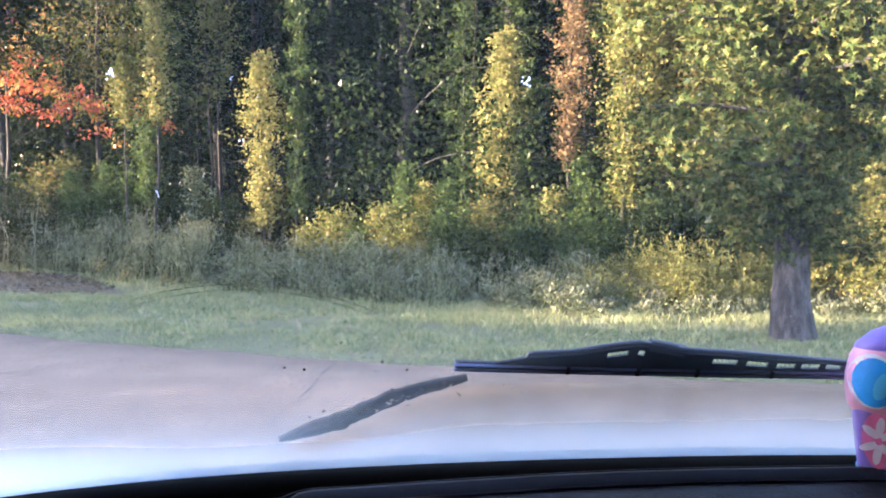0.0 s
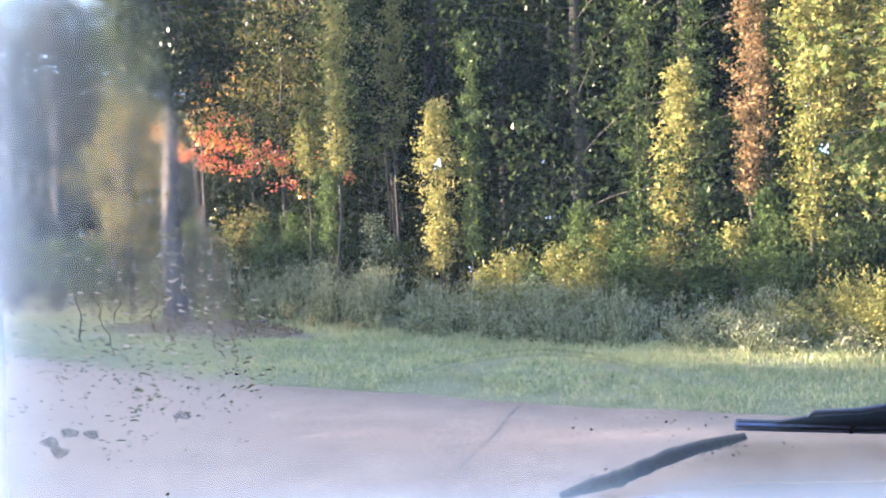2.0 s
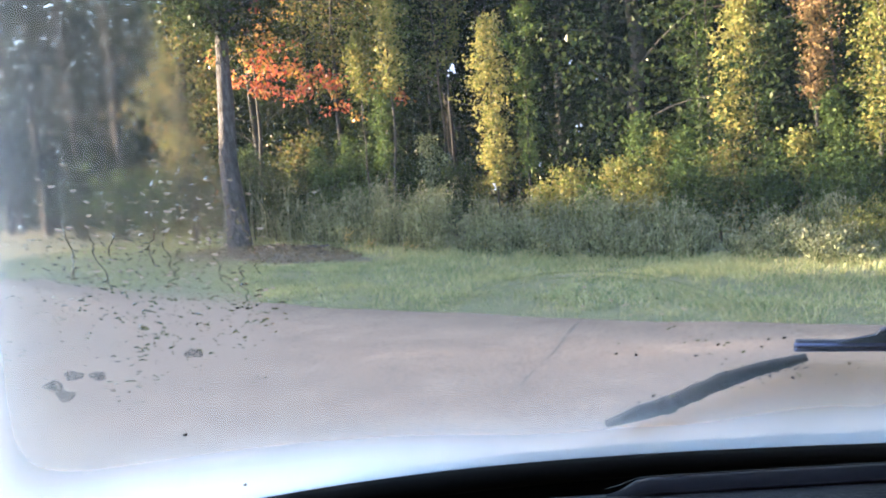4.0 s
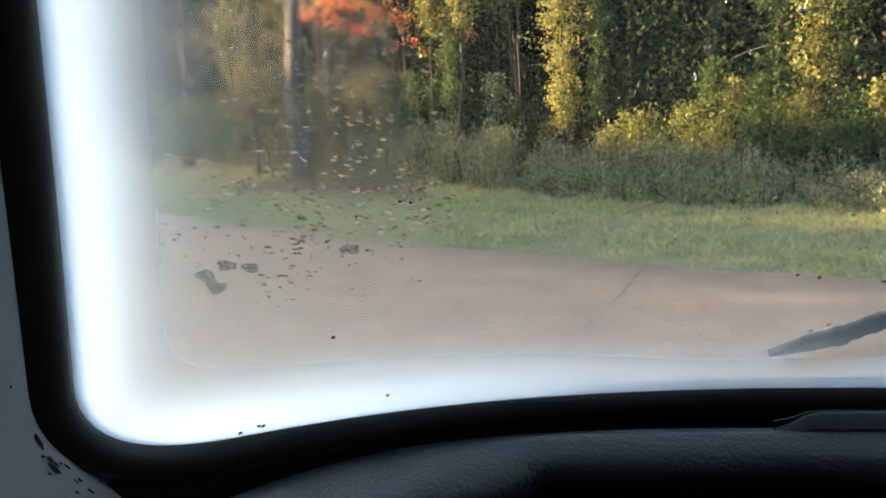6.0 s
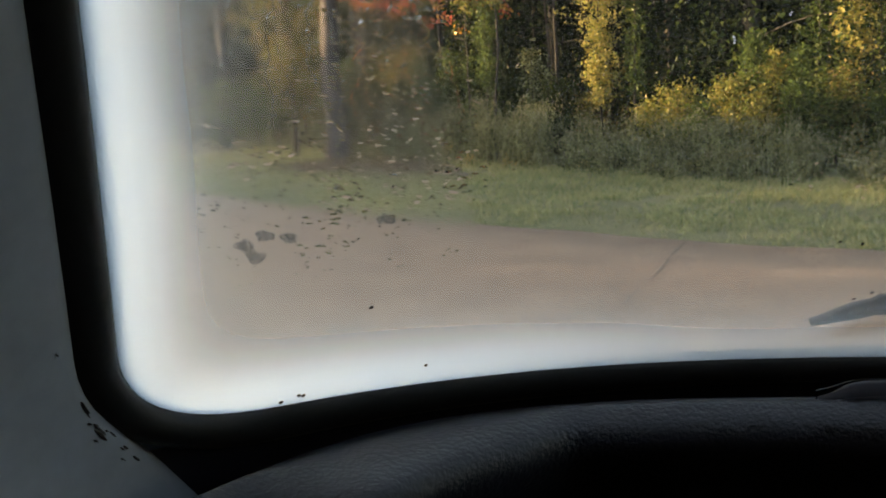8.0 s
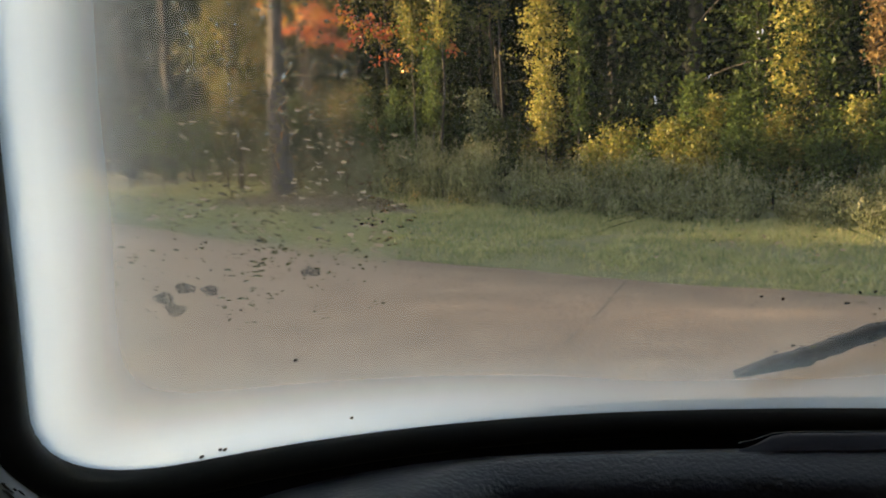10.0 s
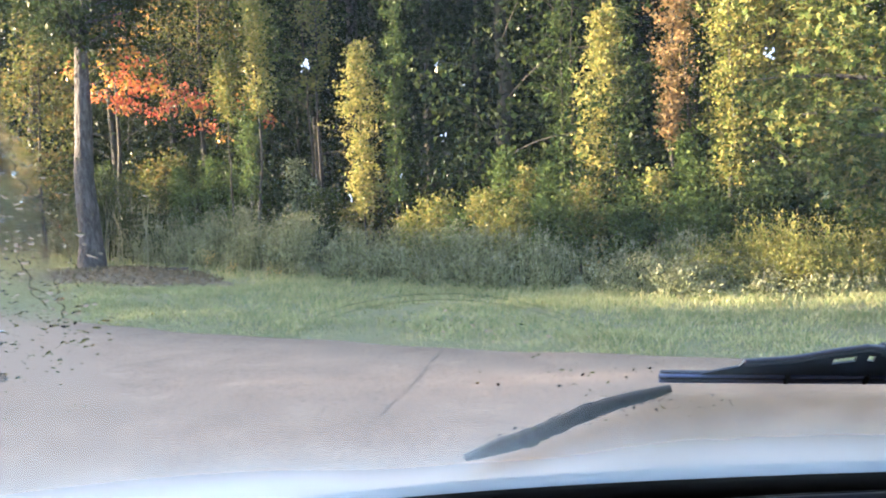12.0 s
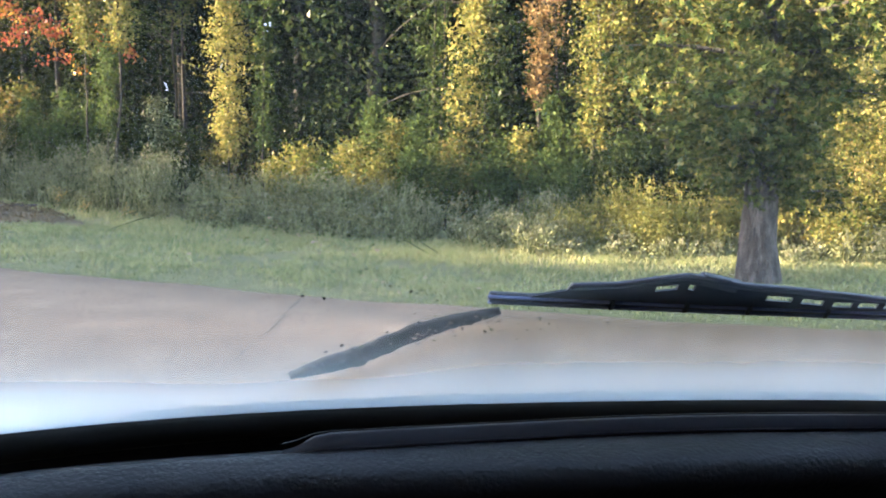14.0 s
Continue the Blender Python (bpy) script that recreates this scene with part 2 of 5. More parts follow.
def star_leaf():
    """Five pointed lobes round one centre."""
    pts, f = [], []
    for q in range(5):
        t = math.radians(-18 + 54 * q)
        n = 0.62 - 0.10 * (q in (0, 4))
        for ang, rad in ((t - 1.15, 0.17), (t, n), (t + 1.15, 0.17)):
            pts.append((math.cos(ang) * rad, 0.38 + math.sin(ang) * rad, -0.12 * rad))
        f.append((3 * q, 3 * q + 1, 3 * q + 2))
    return np.array(pts, float), np.array(f)


STAR = star_leaf()


def leaf_mesh(name, at, size, rng, shape=DIAMOND, out=None, droop=0.35):
    """Leaves of one shape at the points, turned every way but hanging a little and facing outwards."""
    v0, f0 = shape
    n = len(at)
    d = rng.normal(size=(n, 3))
    if out is not None:
        d = d * 0.75 + out
    d[:, 2] -= droop
    d /= np.linalg.norm(d, axis=1, keepdims=True) + 1e-9
    up = rng.normal(size=(n, 3)) * 0.7 + np.array([0, 0, 1.0])
    x = np.cross(d, up)
    x /= np.linalg.norm(x, axis=1, keepdims=True) + 1e-9
    z = np.cross(x, d)
    s = (np.asarray(size) * np.ones(n))[:, None, None]
    v = at[:, None] + s * (v0[None, :, :1] * x[:, None] + v0[None, :, 1:2] * d[:, None] + v0[None, :, 2:] * z[:, None])
    f = (f0[None] + (np.arange(n) * len(v0))[:, None, None]).reshape(-1, 3)
    return quick_mesh(name, v.reshape(-1, 3), f)


def profile(kind, q):
    if isinstance(kind, tuple):
        return float(np.interp(q, [k[0] for k in kind], [k[1] for k in kind]))
    if kind == "spire":
        return (1 - q) ** 0.75 * (0.45 + 0.55 * min(1, q * 5 + 0.3))
    if kind == "column":
        return (0.75 + 0.25 * math.sin(q * 9)) * min(1, (1.05 - q) * 4) * min(1, 0.4 + q * 4)
    return max(0.12, math.sqrt(max(0, 1 - (1.7 * q - 0.75) ** 2)))


def make_tree(name, label, category, seed, height, radius, low, spread, leaf_mat, shape=DIAMOND, leaf=0.11, limbs=40, clumps=5, per=26,
              kind="round", bark=None, lean=(0, 0), group="", puff=0.28, rise=0.35, flare=1.35, inner=0.25, limb_parts=False, side=None, jag=(0.72, 0.5), lumps=(0.8, 0.3)):
    """A tapered trunk with limbs and a crown of many single leaves in uneven clumps. side: (angle, share) thins the limbs that point away."""
    rng = np.random.default_rng(seed)
    tree = tagged(new(name), label, category, group)
    bark = bark or BARK_DARK
    zs = np.linspace(0, 1, 15)
    wob = np.cumsum(rng.normal(size=(15, 2)) * 0.006 * height, axis=0) * 0.5
    wob -= wob[0]
    path = np.stack([lean[0] * zs * height + wob[:, 0], lean[1] * zs * height + wob[:, 1], zs * height - 0.06], -1)
    rad = radius * (1 - zs * 0.93) * (1 + (flare - 1) * np.exp(-zs * height / 0.25))
    tv, tf = tube_arrays(path, rad, 12, 0.03, rng)
    at, outs, wood = [], [], []
    for i in range(limbs):
        q = (i + rng.random() * 0.8) / limbs
        z = low + (height * 0.985 - low) * q
        az = i * 2.399 + rng.normal() * 0.35
        L = spread * profile(kind, q) * (jag[0] + jag[1] * rng.random())
        L *= lumps[0] + lumps[1] * abs(math.sin(q * 10.5 + seed * 1.3 + 1.4 * math.cos(az + seed)))
        if side is not None:
            c = 0.5 + 0.5 * math.cos(az - side[0])
            L *= 1 - side[1] * (1 - c)
        p0 = np.array([np.interp(z, path[:, 2], path[:, k]) for k in range(3)])
        way = np.array([math.cos(az), math.sin(az), rise * (0.6 + 0.8 * rng.random())])
        tip = p0 + way * L
        tip[2] -= 0.12 * L * L * rng.random()
        mid = p0 + way * L * 0.5 + rng.normal(size=3) * 0.06 * L
        k = np.linspace(0, 1, 5)[:, None]
        limb = (1 - k) ** 2 * p0 + 2 * k * (1 - k) * mid + k ** 2 * tip
        r0 = max(0.006, radius * (0.22 if limb_parts else 0.12) * (1 - q * 0.7))
        wood.append(tube_arrays(limb, np.linspace(r0, 0.004, 5), 5))
        for c in range(clumps):
            s = inner + (1 - inner) * (c + rng.random()) / clumps
            ctr = (1 - s) ** 2 * p0 + 2 * s * (1 - s) * mid + s ** 2 * tip + rng.normal(size=3) * puff * 0.5
            m = max(3, int(per * (0.5 + rng.random())))
            pts = ctr + rng.normal(size=(m, 3)) * puff * (0.5 + 0.6 * rng.random()) * np.array([1, 1, 0.8])
            at.append(pts)
            o = way / np.linalg.norm(way)
            outs.append(np.tile(o * 0.8, (m, 1)))
    hang("trunk", quick_mesh("trunk", tv, tf), bark, tree, smooth=True)
    if limb_parts:
        for w in wood:
            hang("limb", quick_mesh("limb", *w), bark, tree, smooth=True)
    else:
        tagged(hang("branches", quick_mesh("branches", *joined(wood)), bark, tree, smooth=True), kind="stuff")
    at, outs = np.concatenate(at), np.concatenate(outs)
    sizes = leaf * (0.6 + 0.7 * rng.random(len(at)))
    tagged(hang("crown", leaf_mesh("crown", at, sizes, rng, shape, outs), leaf_mat, tree), kind="stuff")
    return tree


def put(ob, x, y, z=0.0, turn=0.0, scale=1.0):
    ob.matrix_basis = pose(x, y, z, 0, 0, turn) @ Matrix.Scale(scale, 4)
    return ob


# ---- ground, drive, grass ----
def drive_edge(x):
    x = np.clip(x, -11.0, 7.0)
    return 8.25 - 0.33 * x + 0.022 * x * x + 0.05 * np.sin(x * 2.1) + 0.03 * np.sin(x * 5.3)


def weed_edge(x):
    x = np.asarray(x, float)
    left = np.minimum(x + 11, 0)
    x = np.maximum(x, -11)
    return -0.55 * left + 12.32 - 0.62 * x + np.where(x > 0, 0.08, 0.023) * x * x * np.where(x > 0, np.clip(1 - (x - 3) / 14, 0.1, 1), 1)


def rise_at(x, y):
    """The verge lies a little above the drive and swells gently."""
    d = np.clip((y - drive_edge(x)) / 0.6, 0, 1)
    return 0.035 * d + 0.03 * d * np.sin(x * 0.9 + 0.4) * np.sin(y * 1.1)


def sheet(name, xs, ys, height, mat, label, category):
    X, Y = np.meshgrid(xs, ys, indexing="ij")
    Z = height(X, Y)
    v = np.stack([X, Y, Z], -1).reshape(-1, 3)
    n, m = X.shape
    i, j = np.meshgrid(np.arange(n - 1), np.arange(m - 1), indexing="ij")
    a = (i * m + j).ravel()
    f = np.stack([a, a + m, a + m + 1, a + 1], -1)
    ob = hang(name, quick_mesh(name, v, f), mat, None, smooth=True)
    return tagged(ob, label, category, kind="structure")


gx = np.concatenate([[-600, -200, -80, -50], np.linspace(-40, 30, 141), [45, 80, 200, 600]])
gy = np.concatenate([[-600, -200, -60], np.linspace(-20, 6, 14), np.linspace(6.4, 40, 100), [60, 120, 300, 600]])
sheet("ground", gx, gy, lambda X, Y: np.where(Y > drive_edge(X) - 0.15, rise_at(X, Y), -0.08), SOIL, "grassy soil reaching back under the woods", "ground")


def drive():
    xs = np.linspace(-40, 30, 281)
    e = drive_edge(xs)
    rows = [np.full_like(e, -25.0), np.full_like(e, -3.0), np.full_like(e, 3.0), e - 1.0, e - 0.02, e]
    zs = [0.006] * 5 + [-0.03]
    v = np.concatenate([np.stack([xs, r, np.full_like(xs, z)], -1) for r, z in zip(rows, zs)])
    n = len(xs)
    f = []
    for r in range(len(rows) - 1):
        a = np.arange(n - 1) + r * n
        f.append(np.stack([a, a + 1, a + n + 1, a + n], -1))
    ob = hang("road", quick_mesh("road", v, np.concatenate(f)), CONCRETE, None)
    tagged(ob, "pale pinkish worn concrete drive with a cracked joint", "road", kind="structure")
    rng = np.random.default_rng(5)
    for (x0, y0, x1, y1, w) in ((-0.96, 8.45, -1.0, 7.75, 0.014), (-1.0, 7.72, -1.06, 6.75, 0.010), (-1.09, 6.5, -1.12, 5.9, 0.007)):
        k = np.linspace(0, 1, 26)
        wx = np.cumsum(rng.normal(size=26)) * 0.0025
        half = w * (0.5 + rng.random(26)) * np.sin(np.pi * np.clip(k, 0.03, 0.97)) ** 0.4
        px, py = x0 + (x1 - x0) * k + wx, y0 + (y1 - y0) * k
        v = np.concatenate([np.stack([px - half, py, np.full(26, 0.0105)], -1), np.stack([px + half, py, np.full(26, 0.0105)], -1)])
        a = np.arange(25)
        hang("crack", quick_mesh("crack", v, np.stack([a, a + 26, a + 27, a + 1], -1)), CRACK, ob)


drive()


def blades(name, xy, z, height, width, rng, lean=0.45):
    """Single grass blades, each a bent strip of two faces."""
    n = len(xy)
    ang = rng.random(n) * 2 * np.pi
    side = np.stack([np.cos(ang), np.sin(ang), np.zeros(n)], -1) * (width * np.ones(n))[:, None]
    bend = rng.normal(size=(n, 3)) * lean * np.asarray(height * np.ones(n))[:, None]
    bend[:, 2] = 0
    base = np.concatenate([xy, z[:, None]], -1)
    h = np.stack([np.zeros(n), np.zeros(n), height * np.ones(n)], -1)
    mid = base + h * 0.55 + bend * 0.35
    v = np.stack([base - side, base + side, mid + side * 0.7, mid - side * 0.7, base + h + bend], 1)
    f0 = np.array([(0, 1, 2), (0, 2, 3), (3, 2, 4)])
    f = (f0[None] + (np.arange(n) * 5)[:, None, None]).reshape(-1, 3)
    return quick_mesh(name, v.reshape(-1, 3), f)


def scatter(rng, n, x0, x1, near, far, edge_bias=1.0):
    x = x0 + (x1 - x0) * rng.random(n)
    a, b = near(x), far(x)
    y = a + (b - a) * rng.random(n) ** edge_bias
    keep = b > a
    return x[keep], y[keep]


def grass():
    rng = np.random.default_rng(11)
    x, y = scatter(rng, 230000, -15.0, 9.5, lambda x: drive_edge(x) - 0.02, lambda x: weed_edge(x) + 0.8)
    patch = np.array([noise.noise((a * 0.9, b * 0.9, 3.0)) for a, b in zip(x[::1], y[::1])])
    fine = np.array([noise.noise((a * 3.5, b * 3.5, 7.0)) for a, b in zip(x, y)])
    along, over = 0.788 * (x + 7.7) - 0.616 * (y - 16.7), 0.616 * (x + 7.7) + 0.788 * (y - 16.7)
    bare = (along / 3.1) ** 2 + (over / (1.5 - 0.13 * along)) ** 2 < 0.85 + 0.6 * fine
    keep = (rng.random(len(x)) < 0.55 + 0.9 * patch + 0.5 * fine) & ~(bare & (rng.random(len(x)) < 0.72))
    x, y, patch, fine = x[keep], y[keep], patch[keep], fine[keep]
    far = np.clip((y - drive_edge(x)) / np.maximum(weed_edge(x) - drive_edge(x), 0.5), 0, 1)
    h = (0.025 + 0.03 * rng.random(len(x)) + 0.03 * np.clip(patch + fine, 0, 1) + 0.05 * far ** 4) * np.clip(0.5 + far * 4, 0.5, 1)
    ob = hang("grass", blades("grass", np.stack([x, y], -1), rise_at(x, y), h, 0.0048, rng, 0.7), GRASS, None)
    tagged(ob, "short uneven green lawn grass with dew on the verge", "grass", kind="stuff")
    n = 1500
    x, y = scatter(rng, n, -12.0, 9.0, lambda x: weed_edge(x) - 0.45, lambda x: weed_edge(x) + 0.5)
    h = 0.06 + 0.10 * rng.random(len(x))
    ob = hang("tall_grass", blades("tall_grass", np.stack([x, y], -1), rise_at(x, y), h, 0.006, rng, 0.3), GRASS, None)
    tagged(ob, "taller grass tufts along the foot of the weeds", "grass", kind="stuff")


grass()


def belt(name, label, seed, n, x0, x1, start, depth, heights, per, leaf, mat, tops_mat, spread=0.05, lean_by=0.16, shape=DIAMOND):
    """A belt of weeds: thin stems with many small leaves and pale tops. heights: pairs of x and height."""
    rng = np.random.default_rng(seed)
    tufts = n // 7
    cx, cy = scatter(rng, tufts, x0, x1, start, lambda x: start(x) + depth, 0.85)
    own = np.repeat(0.62 + 0.62 * rng.random(len(cx)), 7)
    x, y = np.repeat(cx, 7) + rng.normal(size=7 * len(cx)) * 0.055, np.repeat(cy, 7) + rng.normal(size=7 * len(cx)) * 0.055
    front = np.clip((y - start(x)) / 0.9, 0, 1)
    wave = np.array([noise.noise((a * 0.9, b * 0.9, 1.0)) for a, b in zip(x, y)])
    tall = np.interp(x, [p[0] for p in heights], [p[1] for p in heights])
    h = tall * (0.52 + 0.48 * front ** 0.8) * own * (0.82 + 0.3 * rng.random(len(x)) + 0.4 * wave)
    at, outs, sizes, stems, tops = [], [], [], [], []
    for a, b, k in zip(x, y, h):
        m = int(per * (0.6 + 0.5 * k))
        t = 0.12 + 0.88 * rng.random(m) ** 0.62
        lean = rng.normal(size=2) * lean_by * k
        off = rng.normal(size=(m, 2)) * (spread + 0.07 * t[:, None])
        at.append(np.stack([a + lean[0] * t + off[:, 0], b + lean[1] * t + off[:, 1], k * (0.06 + 0.94 * t)], -1))
        sizes.append(leaf * (1 - 0.4 * t) * (0.6 + 0.6 * rng.random(m)))
        outs.append(np.concatenate([off * 7, np.full((m, 1), 1.1)], -1))
        top = np.array([(a, b, 0), (a + lean[0] * 0.5, b + lean[1] * 0.5, k * 0.55), (a + lean[0], b + lean[1], k * 1.04)])
        stems.append(tube_arrays(top, [0.005, 0.004, 0.0015], 3))
        if rng.random() < 0.8:
            t = rng.random((11, 1)) ** 0.6
            tops.append(np.array([[a + lean[0], b + lean[1], k * 0.80]]) + np.concatenate([rng.normal(size=(11, 2)) * 0.035 * k, t * 0.30 * k], -1))
    at, outs, sizes, tops = np.concatenate(at), np.concatenate(outs), np.concatenate(sizes), np.concatenate(tops)
    ob = tagged(new(name), label, name.replace("_", " "), kind="stuff")
    tagged(hang("leaves", leaf_mesh("leaves", at, sizes, rng, shape, outs, 0.0), mat, ob), kind="stuff")
    up = np.tile(np.array([[0, 0, 1.2]]), (len(tops), 1))
    tagged(hang("seed_heads", leaf_mesh("seed_heads", tops, 0.03 + 0.04 * rng.random(len(tops)), rng, NEEDLE, up, 0.0), tops_mat, ob, "pale seed heads"), kind="stuff")
    tagged(hang("stems", quick_mesh("stems", *joined(stems)), mat, ob), kind="stuff")


belt("weeds", "dense waist-high grey-green weeds along the wood's edge", 21, 3900, -15.0, 10.0, weed_edge, 1.7, [(-12, 1.15), (-6, 1.0), (-3, 0.76), (0, 0.62), (2.0, 0.52), (2.7, 0.3), (4.4, 0.25), (5.5, 0.5), (9, 0.6)], 44, 0.072, LEAF_WEED, SEED, shape=NEEDLE)
belt("dry_brush", "dry yellow-brown brush in low sunlight", 22, 260, 1.9, 4.5, lambda x: 11.75 + 0 * x, 1.0, [(1.9, 0.45), (3.0, 0.74), (4.0, 0.8), (4.5, 0.75)], 150, 0.046, LEAF_LIME, LEAF_GOLD, 0.07, 0.25)
belt("dry_brush", "tall sunlit yellow brush beyond the big tree", 23, 300, 4.5, 8.6, lambda x: 11.4 + 0 * x, 1.2, [(4.5, 1.3), (5.5, 2.0), (7.0, 2.3), (8.6, 2.1)], 120, 0.062, LEAF_LIME, LEAF_STRAW, 0.10, 0.2)


# ---- woods ----
def maple():
    """A small maple: limbs that reach out and droop, each with separate tufts of red or amber leaves."""
    rng = np.random.default_rng(361)
    tree = tagged(new("red_maple"), "small maple with red and orange autumn leaves on drooping limbs", "tree", "trees of the wood's edge")
    path = np.array([(0.0, 0, -0.05), (0.05, 0, 1.5), (-0.04, 0.05, 3.0), (0.1, 0, 4.4), (0.15, 0, 5.6)])
    hang("trunk", quick_mesh("trunk", *tube_arrays(path, [0.07, 0.06, 0.05, 0.035, 0.015], 9)), BARK_DARK, tree, smooth=True)
    tufts = {"red": [], "amber": [], "green": []}
    # height on the trunk, heading, reach, drop of the tip, tufts
    for z, way, reach, drop, n in ((3.75, -0.04, 4.1, 0.80, 20), (3.55, -0.12, 3.1, 0.85, 15), (3.9, 0.05, 2.6, 0.5, 10), (3.6, -0.5, 1.3, 0.5, 9), (4.1, -0.3, 1.5, 0.1, 8), (4.3, -1.6, 0.8, 0.2, 5), (4.6, 0.3, 1.8, 0.2, 6), (4.9, -0.6, 1.4, -0.2, 5), (5.2, 2.6, 1.2, 0.0, 5)):
        k = np.linspace(0, 1, 7)
        limb = np.stack([0.05 + reach * k * math.cos(way), reach * k * math.sin(way) + 0.05 * np.sin(k * 5 + z), z + 0.28 * np.sin(k * 3.0) - drop * k ** 1.6], -1)
        hang("limb", quick_mesh("limb", *tube_arrays(limb, np.linspace(0.022, 0.004, 7), 5)), BARK_DARK, tree, smooth=True)
        for j in range(n):
            q = 0.22 + 0.80 * (j + rng.random()) / n
            c = np.array([np.interp(q, k, limb[:, i]) for i in range(3)]) + rng.normal(size=3) * np.array([0.10, 0.16, 0.10])
            m = int(26 * (0.5 + rng.random()))
            hue = "green" if z > 4.0 and rng.random() < 0.6 else ("red" if rng.random() < (0.45 if z > 4.0 else 0.68) else "amber")
            tufts[hue].append(c + rng.normal(size=(m, 3)) * np.array([0.085, 0.085, 0.07]) - np.array([0, 0, 0.05]))
    for hue, mat in (("red", LEAF_RED), ("amber", LEAF_AMBER), ("green", LEAF_LIME)):
        at = np.concatenate(tufts[hue])
        tagged(hang("crown", leaf_mesh("crown", at, 0.10 * (0.6 + 0.6 * rng.random(len(at))), rng, OVAL, None, 0.6), mat, tree, hue + " leaf tufts"), kind="stuff")
    put(tree, -9.72, 19.7)


